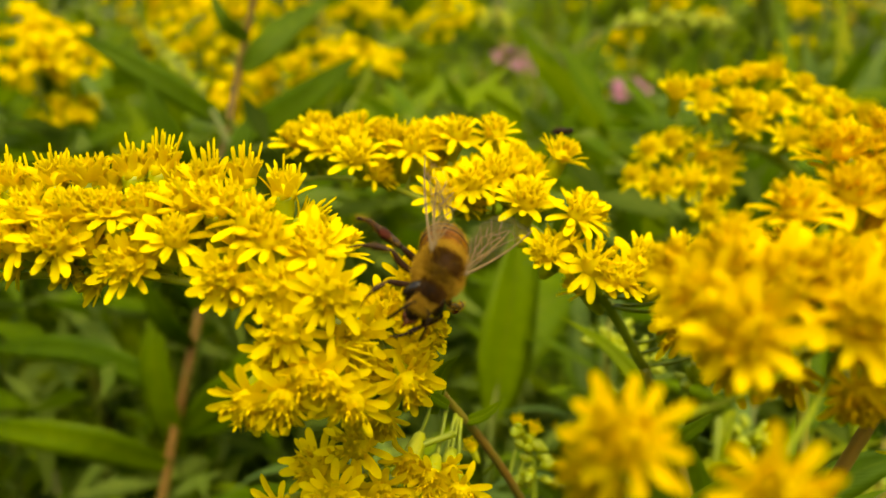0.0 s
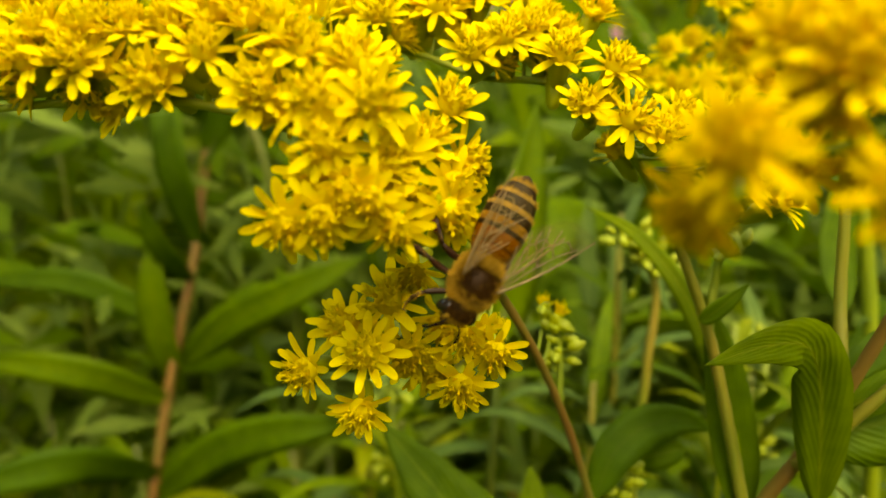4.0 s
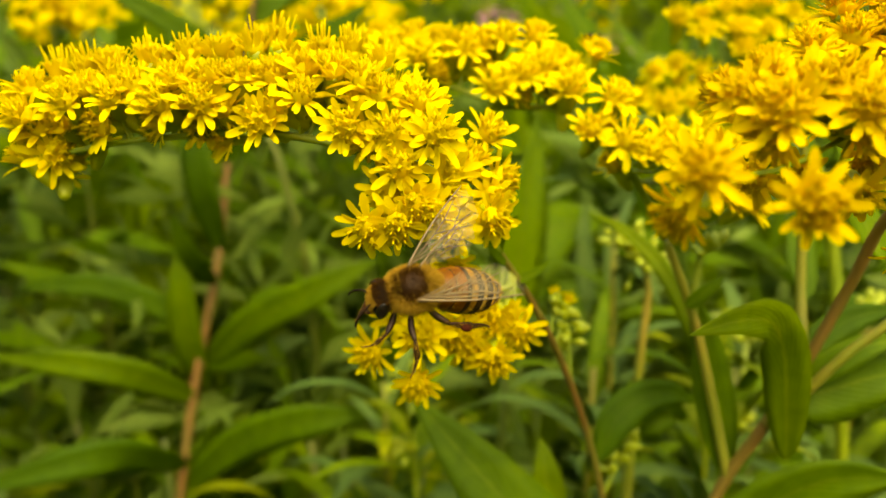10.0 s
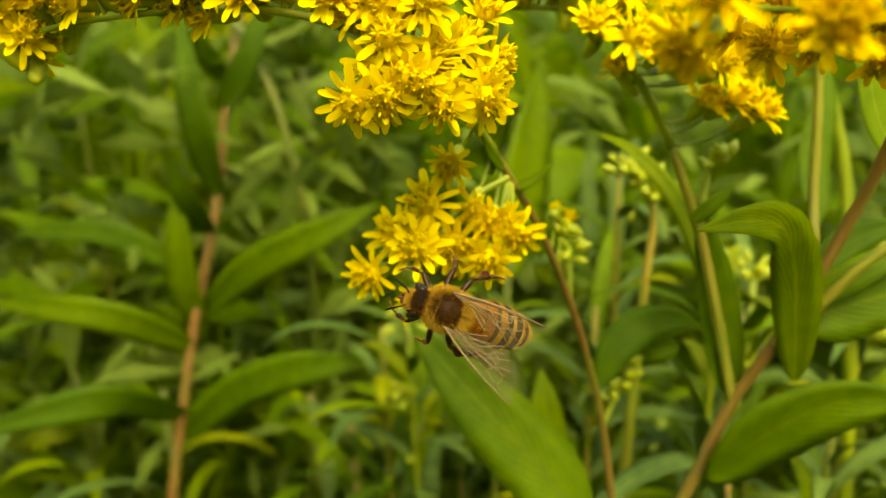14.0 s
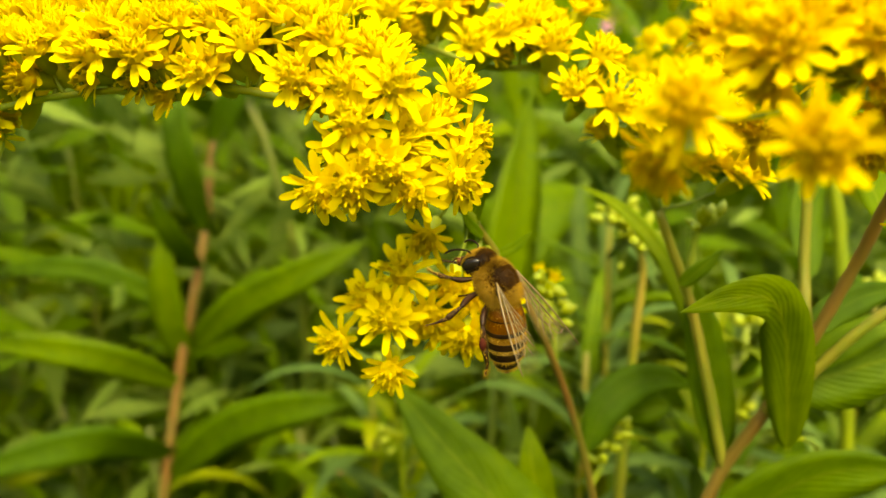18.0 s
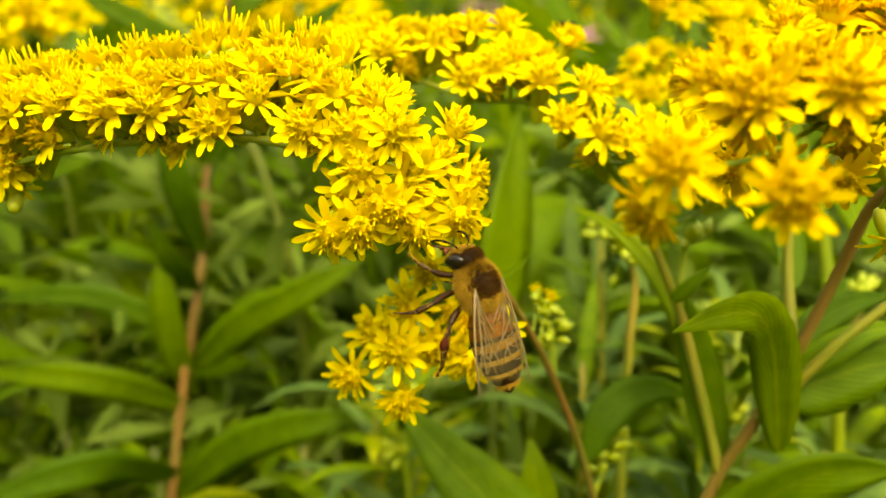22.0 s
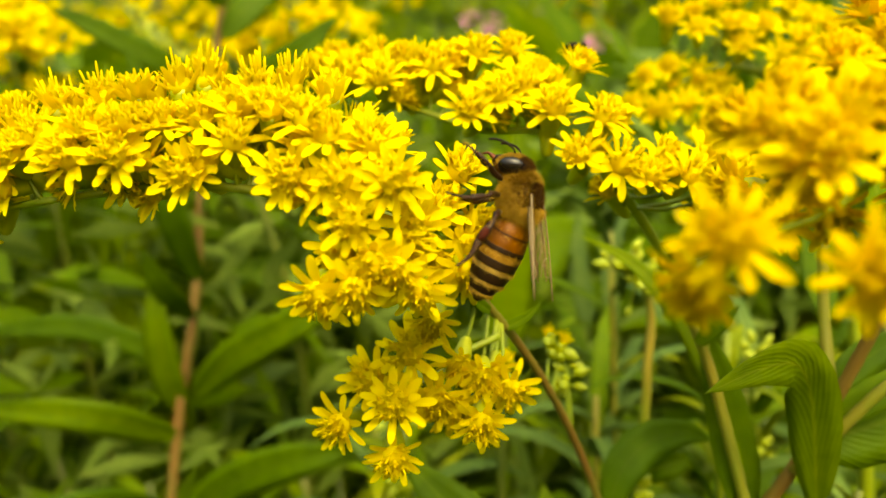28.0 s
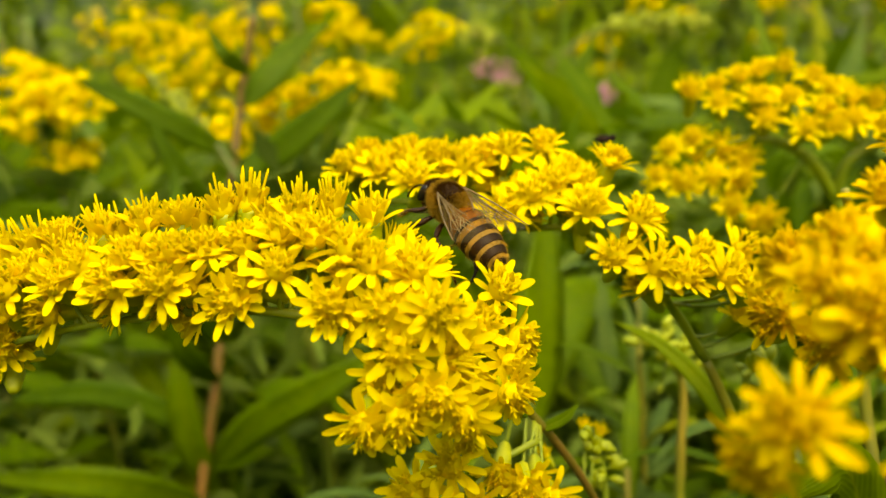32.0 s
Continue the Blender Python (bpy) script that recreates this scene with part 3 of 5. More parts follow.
# near heads in the oranger petals, their shade painted into the colour
spray(plant_c, c_line, N_HEADS, rng, (0.6, 1.05), 0.4, 6, pull=0.7, scale=1.0, shaded=True, fill=2)
spray(plant_c, c_line, N_NEAR, rng, (0.6, 1.0), 0.5, 2, scale=0.95, pull=1.0, stalks=False, shaded=True)
spray(plant_c, c_line, N_LOW, rng, (0.6, 1.0), 0.4, 0, pull=0.5)
C_UP = mm((40.9, 74.5, 898.1), (41.2, 78.1, 906.1), (41.3, 80.2, 915.2), (40.6, 81.5, 924.9), (37.7, 79.3, 932.3))
C_SIDE = mm((37.8, 75.4, 886.5), (41.6, 73.6, 892.6), (45.4, 71.8, 899.1), (50.8, 70.0, 905.5))
stem(plant_c, C_UP, 0.0008, 0.0005, STEM_TAN, 24, "branch")
stem(plant_c, C_SIDE, 0.0008, 0.0006, STEM_TAN, 20, "branch")

leaf(plant_c, mm((41.6, 76.0, 880.8), (39.0, 73.2, 890.6), (36.2, 70.6, 900.0), (32.4, 67.0, 905.6), (26.0, 62.0, 908.2), (18.5, 57.0, 908.8)), 0.0060, (-0.22, -0.95, 0.42), LEAF, curl=0.05, teeth=16, fold=0.1)
leaf(plant_c, mm((33.5, 79.2, 880.3), (31.6, 85.2, 892.4), (27.4, 91.8, 903.2), (22.4, 96.5, 908.5), (16.9, 101.3, 910.8)), 0.0024, (-0.5, -0.6, 0.8))
leaf(plant_c, mm((34.0, 78.9, 876.9), (33.0, 81.4, 885.6), (31.0, 83.4, 895.3), (28.4, 84.4, 904.4)), 0.0058, (0.1, -1, 0.1), LEAF_DARK)
leaf(plant_c, mm((26.4, 79.6, 902.8), (28.5, 79.2, 904.9), (31.5, 79.6, 907.5)), 0.0019, (0.3, -1, 0.3), teeth=0)
leaf(plant_c, mm((31.6, 76.0, 864.9), (37.8, 74.0, 873.5), (45.6, 72.7, 879.0), (56.5, 71.0, 880.3)), 0.010, (0.1, -1, 0.12), LEAF_DARK, teeth=18)
leaf(plant_c, mm((49.7, 91.6, 898.7), (50.4, 96.7, 905.2), (52.7, 101.4, 913.9), (54.2, 106.3, 922.8)), 0.005, (0, -1, 0.1), LEAF_DARK)
leaf(plant_c, mm((50.5, 75.5, 910.4), (47.7, 77.3, 915.7), (45.7, 80.2, 924.3), (44.7, 84.8, 932.3)), 0.005, (0.4, -1, 0.2))
leaf(plant_c, mm((40.4, 75.0, 893.0), (44.9, 74.0, 896.5), (49.4, 74.0, 899.0), (57.0, 75.0, 899.4)), 0.0036, (0.1, -0.8, 0.7), LEAF)
leaf(plant_c, mm((41.2, 75.6, 896.8), (45.3, 77.0, 899.6), (49.5, 78.0, 901.4), (56.3, 79.0, 902.3)), 0.0042, (0.0, -1, 0.5), LEAF_DARK)
leaf(plant_c, mm((39.4, 75.6, 890.6), (45.0, 75.0, 891.8), (51.1, 74.6, 894.0), (60.7, 75.0, 894.2)), 0.0085, (0.0, -1, 0.5), LEAF_DARK)
leaf(plant_a, mm((17.4, 86.2, 874.4), (20.3, 88.0, 880.4), (24.7, 90.0, 882.9), (29.4, 91.0, 883.2), (34.7, 92.0, 880.9)), 0.0056, (-0.2, -0.9, 0.5), LEAF_DARK)
leaf(plant_a, mm((14.8, 78.1, 855.7), (8.1, 81.0, 863.7), (-1.8, 85.5, 873.6), (-11.5, 92.5, 882.6)), 0.0112, (0.3, -1.0, 0.25), LEAF_DARK, teeth=18)
leaf(plant_a, mm((30.4, 90.3, 879.1), (26.5, 90.2, 878.3), (24.4, 91.6, 876.6), (21.5, 92.9, 871.9)), 0.004, (0, -1, 0.5))
leaf(plant_a, mm((-1.0, 73.0, 910.8), (-0.7, 73.0, 913.5), (0.2, 72.0, 916.4), (1.5, 69.9, 918.8)), 0.0012, (0.1, -1, 0.7), teeth=0)
leaf(plant_a, mm((0.6, 73.5, 911.5), (-1.0, 71.5, 913.6), (-2.2, 69.5, 916.2)), 0.0009, (0.1, -1, 0.7), teeth=0)
leaf(plant_a, mm((2.6, 75.4, 908.6), (4.6, 74.8, 909.8), (6.6, 74.6, 911.8)), 0.0009, (0.1, -1, 0.7), teeth=0)
leaf(plant_a, mm((12.5, 91.2, 851.8), (11.6, 94.2, 860.8), (10.8, 96.0, 866.1), (10.6, 99.4, 870.6)), 0.006, (0.3, -1, 0.2))
rng = random.Random(14)
buds(plant_a, stem(plant_a, mm((11.4, 83.0, 890.2), (11.5, 84.5, 894.7), (11.2, 85.8, 898.5), (9.4, 86.1, 902.1)), 0.0005, 0.0003, STEM, 14, "twig"), rng, 18, 0.0008, 0.0023)
buds(plant_c, stem(plant_c, mm((28.5, 82.2, 900.3), (29.3, 84.1, 906.1), (29.9, 84.2, 909.2), (31.7, 83.4, 910.0)), 0.0006, 0.0004, STEM, 14, "twig"), rng, 6, 0.0008, 0.0018, 0.6)
buds(plant_a, stem(plant_a, mm((18.5, 86.8, 867.5), (20.3, 87.8, 870.9), (22.1, 89.2, 875.0), (22.3, 90.0, 877.5)), 0.0005, 0.0003, STEM, 14, "twig"), rng, 14, 0.0008, 0.0026)

# half-open heads at the twig's tip
spray(plant_a, a_line, mm((9.4, 86.1, 902.1), (11.4, 86.6, 900.9), (3.6, 81.3, 901.5)), random.Random(17), (0.1, 0.3), 0.8, 0, pull=0.2, scale=0.5)

# a tiny dark insect on one of the flower heads
fly_at = mm((14.5, 94.1, 938.1))[0]
fly = thing("small_fly", fly_at, "tiny dark fly sitting on a yellow flower head", "insect")
child("body", mesh_of("body", *joined([blob(0.0011, 0.0005, 0.0005, seg=12, rings=8), blob(0.0004, 0.00042, 0.0004, (0.0012, 0, 0.00005), 10, 7)]), CHITIN), fly)
for sx in (-0.0006, 0.0, 0.0006):
    for sy in (1, -1):
        child("leg", mesh_of("leg", *tube([Vector((sx, sy * 0.0003, -0.0002)), Vector((sx * 1.4, sy * 0.0009, 0.0001)), Vector((sx * 1.7, sy * 0.0013, -0.0009))], 0.00006, 5), CHITIN), fly)
for sy in (1, -1):
    child("wing", mesh_of("wing", *moved(blob(0.0009, 0.00035, 0.00003, seg=12, rings=6), Matrix.Translation((-0.0006, sy * 0.0005, 0.0005)) @ Matrix.Rotation(-sy * 0.4, 4, "Z")), WING), fly)

# ---- a further goldenrod whose rounded spray stands behind on the right ----
R_STEM = mm((80.1, 128.3, 865.3), (73.0, 133.2, 905.1), (66.8, 133.4, 918.5), (60.5, 132.2, 927.0), (53.7, 133.4, 930.4), (46.3, 135.3, 929.7),
    (39.2, 135.4, 922.5))
R_ARM = mm((66.8, 133.4, 918.5), (68.5, 131.7, 925.9), (73.6, 130.4, 928.7), (82.0, 127.3, 925.4))
plant_r = thing("goldenrod", (R_STEM[0].x + 0.02, R_STEM[0].y + 0.03, 0.0), "goldenrod with a domed yellow flower cluster", "flower")
r_line = stem(plant_r, [plant_r.location, plant_r.location.lerp(R_STEM[0], 0.7)] + R_STEM, 0.0018, 0.0005, STEM, 70)
r_arm = stem(plant_r, R_ARM, 0.0012, 0.0006, STEM, 20, "branch")
rng = random.Random(15)
R_TOP = mm((41.4, 138.1, 938.9), (46.1, 138.2, 939.9), (50.4, 138.5, 941.3), (54.5, 138.5, 941.9), (57.7, 136.6, 942.3), (62.2, 135.0, 940.5),
    (66.0, 134.3, 938.3), (68.8, 132.8, 936.5), (72.7, 132.2, 935.0), (77.0, 130.8, 933.8), (45.8, 134.7, 937.3), (51.5, 133.7, 937.7),
    (57.0, 132.5, 937.4), (62.2, 130.7, 935.2), (67.4, 130.0, 933.1), (58.5, 129.1, 932.4), (52.7, 131.7, 934.1), (72.2, 128.5, 931.9),
    (63.4, 128.9, 932.1), (81.5, 129.0, 931.2))
R_LOW = mm((37.1, 135.6, 929.6), (41.5, 135.8, 930.7), (46.3, 135.2, 929.4), (49.8, 133.8, 927.9), (34.9, 135.2, 924.7), (38.9, 133.8, 923.6),
    (43.4, 133.0, 924.6), (48.1, 131.9, 924.4), (46.2, 131.5, 919.3), (49.5, 129.7, 916.7), (52.6, 129.7, 917.3), (42.7, 136.6, 927.2))
spray(plant_r, r_line + r_arm, R_TOP, rng, (0.3, 0.9), 0.7, 0, pull=0.9, scale=1.15)
spray(plant_r, r_line, R_LOW, rng, (0.3, 0.9), 0.6, 0, pull=0.9, scale=1.15)

# ---- the leafy brown-stemmed goldenrod behind on the left ----
G_STEM = mm((-89.7, 183.4, 771.5), (-80.5, 201.6, 832.4), (-73.1, 213.6, 868.8), (-69.8, 222.4, 895.4), (-60.7, 238.7, 944.2), (-55.3, 239.6, 963.7))
plant_g = thing("goldenrod", (G_STEM[0].x - 0.05, G_STEM[0].y + 0.03, 0.0), "leafy goldenrod with a reddish brown upright stem", "flower")
stem(plant_g, [plant_g.location, plant_g.location.lerp(G_STEM[0], 0.7)] + G_STEM, 0.0017, 0.0012, STEM_RED, 60, label="reddish brown stem")
for pts, w in (
    (mm((-70.5, 221.9, 893.7), (-60.9, 217.9, 911.1), (-55.6, 223.6, 928.7)), 0.015), (mm((-72.5, 213.6, 868.8), (-74.3, 203.9, 896.8), (-78.0, 213.7, 925.9)), 0.016), (mm((-74.4, 210.3, 858.9), (-77.0, 196.3, 873.8), (-79.4, 191.5, 888.0)), 0.012), (mm((-77.9, 205.0, 835.1), (-58.0, 192.0, 854.6), (-38.3, 186.0, 866.4), (-20.5, 187.0, 875.0)), 0.019), (mm((-85.2, 192.5, 797.6), (-58.7, 178.0, 824.1), (-39.6, 172.0, 832.8), (-22.5, 172.0, 834.4)), 0.021),
    (mm((-80.6, 199.4, 825.7), (-98.4, 186.1, 841.7), (-137.0, 188.6, 846.5)), 0.018), (mm((-79.6, 207.0, 824.2), (-81.5, 200.0, 845.9), (-81.4, 199.0, 862.8), (-80.9, 203.0, 877.2)), 0.0165), (mm((-83.5, 192.8, 805.8), (-98.0, 170.4, 823.5), (-129.7, 160.5, 820.0)), 0.02), (mm((-63.2, 234.0, 919.0), (-52.0, 228.0, 923.6), (-39.0, 226.0, 932.0), (-23.1, 228.0, 944.0)), 0.019), (mm((-60.4, 236.0, 937.7), (-53.3, 238.0, 945.4), (-45.7, 244.0, 952.3), (-35.1, 250.0, 960.0)), 0.016),
    (mm((-64.4, 232.0, 922.5), (-77.4, 224.0, 933.5), (-91.0, 222.0, 942.6), (-106.0, 224.0, 950.3)), 0.013), (mm((-68.2, 224.0, 902.3), (-73.2, 215.0, 914.3), (-77.7, 213.0, 926.1), (-82.3, 214.0, 937.1)), 0.013), (mm((-57.8, 234.9, 947.5), (-62.0, 226.9, 952.3), (-66.8, 229.5, 961.6)), 0.008), (mm((-76.8, 206.0, 845.6), (-105.2, 202.5, 861.9), (-132.1, 203.2, 862.0)), 0.014),
):
    leaf(plant_g, pts, w * 0.55, (0, -1, 0.25), LEAF_DARK)

M_STEM = mm((8.3, 144.7, 811.3), (9.2, 145.5, 842.6), (11.5, 154.9, 870.6), (15.8, 166.9, 892.6))
plant_m = thing("goldenrod", (M_STEM[0].x, M_STEM[0].y + 0.03, 0.0), "young goldenrod with broad green leaves and no flowers", "flower")
stem(plant_m, [plant_m.location, plant_m.location.lerp(M_STEM[0], 0.7)] + M_STEM, 0.0012, 0.0008, STEM_DARK, 40)
leaf(plant_m, mm((10.8, 153.2, 865.5), (15.1, 161.1, 889.8), (20.9, 179.2, 915.7)), 0.0145, (0.35, -1, -0.35), LEAF_DARK)
leaf(plant_m, mm((10.8, 154.9, 870.6), (26.4, 178.5, 885.4), (44.1, 195.7, 881.0)), 0.015, (0, -0.8, 0.6), LEAF_DARK)
leaf(plant_m, mm((35.0, 171.3, 864.3), (33.7, 176.0, 878.4), (34.6, 180.7, 892.4)), 0.005, (0, -1, 0.3), LEAF_BLUE)
BUDSTEM = mm((29.6, 109.4, 850.4), (30.2, 110.8, 868.8), (31.1, 112.2, 881.6), (31.3, 115.0, 895.7), (26.8, 114.9, 900.9))
plant_b = thing("goldenrod", (BUDSTEM[0].x, BUDSTEM[0].y + 0.03, 0.0), "late goldenrod with clusters of closed lime-green buds", "flower")
bl = stem(plant_b, [plant_b.location, plant_b.location.lerp(BUDSTEM[0], 0.7)] + BUDSTEM, 0.0013, 0.0005, STEM_TAN, 50)
buds(plant_b, bl, random.Random(5), 30, 0.0008, 0.0055, 0.84)

# ---- fine-leaved stems between the sprays and the meadow ----
def narrow_leaf(length, width, droop, material):
    """A slim leaf mesh from the origin along +x."""
    pts = [Vector((0, 0, 0)), Vector((length * 0.4, 0, length * 0.1)), Vector((length * 0.75, 0, length * (0.1 - droop * 0.2))), Vector((length, 0, -length * droop * 0.5))]
    vs, fs, uv = leaf_piece(pts, width, (0, 0, 1), rows=10, teeth=0, fold=0.3)
    return mesh_of("leaf", vs, fs, material, uv)


rng = random.Random(41)
SLIM = [narrow_leaf(rng.uniform(0.018, 0.036), rng.uniform(0.0028, 0.0052), rng.uniform(-0.1, 0.7), m) for m in (LEAF_BLUE, LEAF_BLUE, LEAF, LEAF_DARK, LEAF_BLUE, LEAF_PALE) for _ in range(2)]


def slim_plant(x, y, height, budding):
    """A slim stem with narrow leaves, some with round buds in their angles."""
    plant = thing("goldenrod_shoot", (x / 1000, y / 1000, 0), "slender shoot with narrow grey-green leaves" + (" and closed buds" if budding else ""), "plant", "slim shoots")
    o = plant.location
    top = o + Vector((rng.uniform(-0.02, 0.02), rng.uniform(-0.01, 0.01), height / 1000))
    line = stem(plant, [o, o.lerp(top, 0.55) + Vector((0.006, 0, 0)), top], 0.0014, 0.0006, rng.choice((STEM_TAN, STEM, STEM_DARK)), 40, sides=6)
    for i in range(26):
        u = 0.86 + 0.138 * i / 26
        p = line[int(u * 40)].lerp(line[min(40, int(u * 40) + 1)], u * 40 % 1) - o
        m = Matrix.Translation(p) @ Matrix.Rotation(2.4 * i + rng.uniform(-0.4, 0.4), 4, "Z") @ Matrix.Rotation(-rng.uniform(0.1, 1.0), 4, "Y") @ Matrix.Scale(rng.uniform(0.7, 1.15) * (1.25 - 0.5 * i / 26), 4)
        child("leaf", rng.choice(SLIM), plant, m)
    if budding:
        buds(plant, line, rng, 16, 0.001, 0.005, 0.95)


for n, (x, y, h) in enumerate(((22, 128, 868), (44, 118, 876), (58, 126, 884), (74, 136, 878), (34, 146, 862), (6, 150, 858), (92, 128, 872), (52, 150, 896), (-20, 160, 852), (64, 112, 862))):
    slim_plant(x, y, h, n in (1, 3, 5))

# ---- the meadow behind: many leafy stems, some in bloom ----
rng = random.Random(21)


def plain_leaf(length, width, droop, material):
    """A leaf mesh from the origin along +x, sagging at its tip."""
    pts = [Vector((0, 0, 0)), Vector((length * 0.35, 0, length * 0.16)), Vector((length * 0.72, 0, length * (0.16 - droop * 0.3))), Vector((length, 0, -length * droop * 0.7))]
    vs, fs, uv = leaf_piece(pts, width, (0, 0, 1), rows=10, teeth=0)
    return mesh_of("leaf", vs, fs, material, uv)


LEAVES = [plain_leaf(rng.uniform(0.045, 0.085), rng.uniform(0.007, 0.012), rng.uniform(-0.2, 0.6), m) for m in (LEAF, LEAF_DARK, LEAF, LEAF_BLUE, LEAF_DARK, LEAF, LEAF_PALE, LEAF_BLUE) for _ in range(2)]


def small_heads(rng, centres, n, size):
    """Many half-open heads crowded on short twigs, seen from afar."""
    out = []
    low = petal_piece(0.0032, 0.0012, -0.1, rng)
    for c in centres:
        for _ in range(n):
            d = Vector((rng.gauss(0, 1), rng.gauss(0, 1), rng.gauss(0.3, 1))).normalized()
            p = c + Vector((d.x * size, d.y * size, d.z * size * 0.55)) * rng.uniform(0.6, 1.0)
            q = aim(p, (d + Vector((0, -0.3, 0.8))).normalized(), rng.uniform(0, 6))
            for k in range(7):
                a = Matrix.Rotation(2 * math.pi * (k + rng.uniform(-0.3, 0.3)) / 7, 4, "Z") @ Matrix.Rotation(-rng.uniform(0.2, 1.1), 4, "Y")
                out.append(moved(low, q @ a))
    return joined(out)


CLUSTERS = [mesh_of("flower_plume", *small_heads(rng, [Vector((0, 0, 0))], 20, 0.014), PETAL) for _ in range(4)]


def meadow_plant(x, y, height, rng, bloom, label):
    plant = thing("goldenrod", (x, y, 0), label, "flower", "meadow goldenrods")
    lean = Vector((rng.uniform(-0.05, 0.05), rng.uniform(-0.05, 0.05), height))
    line = stem(plant, [plant.location, plant.location + lean * 0.5 + Vector((0.01, 0, 0)), plant.location + lean], 0.0022, 0.0009, rng.choice((STEM_DARK, STEM_DARK, STEM_BROWN)), 16, sides=6)
    n = int(height / 0.014)
    for i in range(int(n * 0.5), n):
        u = i / n
        p = line[int(u * 16)].lerp(line[min(16, int(u * 16) + 1)], u * 16 % 1)
        a = 2.4 * i + rng.uniform(-0.4, 0.4)
        m = Matrix.Translation(p - plant.location) @ Matrix.Rotation(a, 4, "Z") @ Matrix.Rotation(-rng.uniform(0.2, 0.9), 4, "Y") @ Matrix.Scale(rng.uniform(0.7, 1.2) * (1.15 - 0.5 * u), 4)
        child("leaf", rng.choice(LEAVES), plant, m)
    if bloom:
        top = line[-1] - plant.location
        for i in range(bloom):
            a = rng.uniform(0, 6.28)
            q = top + Vector((math.cos(a), math.sin(a), 0)) * rng.uniform(0.0, 0.05) + Vector((0, 0, rng.uniform(-0.07, 0.03)))
            child("flower_plume", rng.choice(CLUSTERS), plant, Matrix.Translation(q) @ Matrix.Rotation(a, 4, "Z"))
            child("branch", mesh_of("branch", *tube([top - Vector((0, 0, 0.09)), q.lerp(top, 0.3) - Vector((0, 0, 0.02)), q], [0.0009, 0.0007, 0.0005], 5), STEM), plant)
    return plant


count = 0
for ring, (y0, y1, num, h0, h1) in enumerate(((0.19, 0.3, 26, 0.66, 0.85), (0.28, 0.5, 40, 0.74, 0.93), (0.5, 0.8, 40, 0.82, 1.02), (0.8, 1.3, 34, 0.9, 1.16))):
    for i in range(num):
        y = rng.uniform(y0, y1)
        half = 0.08 + y * 0.72
        x = -half + 2 * half * (i + rng.uniform(0.1, 0.9)) / num
        tall = rng.uniform(h0, h1)
        bloom = 0 if tall < 0.94 or rng.random() < (0.75 if x > 0 else 0.45) else rng.randrange(4, 8)
        meadow_plant(x, y, tall, rng, bloom, "leafy goldenrod topped with yellow flower clusters" if bloom else "leafy green goldenrod stem without open flowers")


for n, p in enumerate(mm((48.3, 147.1, 850.1), (86.4, 158.7, 830.4), (-8.3, 174.6, 813.8), (-44.2, 231.2, 809.1), (-128.9, 233.3, 809.4), (77.6, 183.1, 845.7),
    (118.3, 206.5, 861.5), (33.9, 185.7, 821.5))):
    meadow_plant(p.x, p.y, p.z, rng, 0, "leafy green goldenrod stem without open flowers")


def flowering_top(name, centres, size, n, label, material=None):
    foot = sum(centres, Vector()) / len(centres)
    plant = thing(name, (foot.x, foot.y + 0.02, 0), label, "flower")
    stem(plant, [plant.location, plant.location.lerp(foot, 0.6), foot - Vector((0, 0, 0.03))], 0.002, 0.001, STEM_DARK, 20)
    for c in centres:
        c0 = c - plant.location
        child("flower_plume", mesh_of("flower_plume", *small_heads(rng, [Vector((0, 0, 0))], n, size), material or PETAL), plant, Matrix.Translation(c0))
        f0 = foot - plant.location - Vector((0, 0, 0.03))
        child("branch", mesh_of("branch", *tube([f0, f0.lerp(c0, 0.6) - Vector((0, 0, 0.005)), c0], [0.001, 0.0008, 0.0006], 5), STEM), plant)
    return plant


flowering_top("goldenrod", mm((-135.5, 256.5, 944.6), (-126.3, 256.5, 945.7), (-119.5, 254.7, 940.0), (-132.5, 254.3, 937.4), (-127.8, 259.7, 923.5), (-143.3, 268.2, 951.9)), 0.012, 30, "goldenrod with a dense yellow plume behind the spray")
flowering_top("goldenrod", mm((-63.7, 260.5, 933.5), (-54.0, 261.0, 936.4), (-42.4, 261.7, 940.1), (-32.7, 262.2, 943.1), (-66.5, 267.2, 923.5), (-56.6, 267.2, 924.7),
    (-80.2, 278.1, 927.3), (-25.6, 298.2, 938.2)), 0.0095, 22, "goldenrod with a slanting yellow plume")
flowering_top("goldenrod", mm((-134.2, 347.7, 967.7), (-117.7, 345.5, 961.8), (-103.6, 343.5, 956.1), (-95.7, 354.5, 962.7), (-92.6, 348.2, 940.9), (-44.2, 362.7, 964.1),
    (-83.5, 383.7, 967.5), (-126.2, 377.9, 942.0), (3.4, 425.9, 959.9), (-6.2, 452.2, 951.9)), 0.017, 34, "goldenrod with scattered yellow flower clusters")
def bud_spike(pts, rng, size, label):
    """A slender lime-green spike of closed buds on a leaning stem."""
    foot = pts[0]
    plant = thing("budding_goldenrod", (foot.x + 0.02, foot.y + 0.03, 0), label, "flower")
    o = plant.location
    line = stem(plant, [o, o.lerp(foot, 0.7), foot] + pts[1:], 0.0016, 0.0006, STEM_DARK, 40)
    for i in range(70):
        p = line[int(20 + 20 * rng.random() ** 0.9)]
        d = Vector((rng.gauss(0, 1), rng.gauss(0, 1), rng.gauss(0.3, 1))).normalized()
        child("bud", BUD_MESH, plant, aim(p + d * size * rng.uniform(0.2, 1) - o, d, 0, size / 0.003 * rng.uniform(0.8, 1.3)))


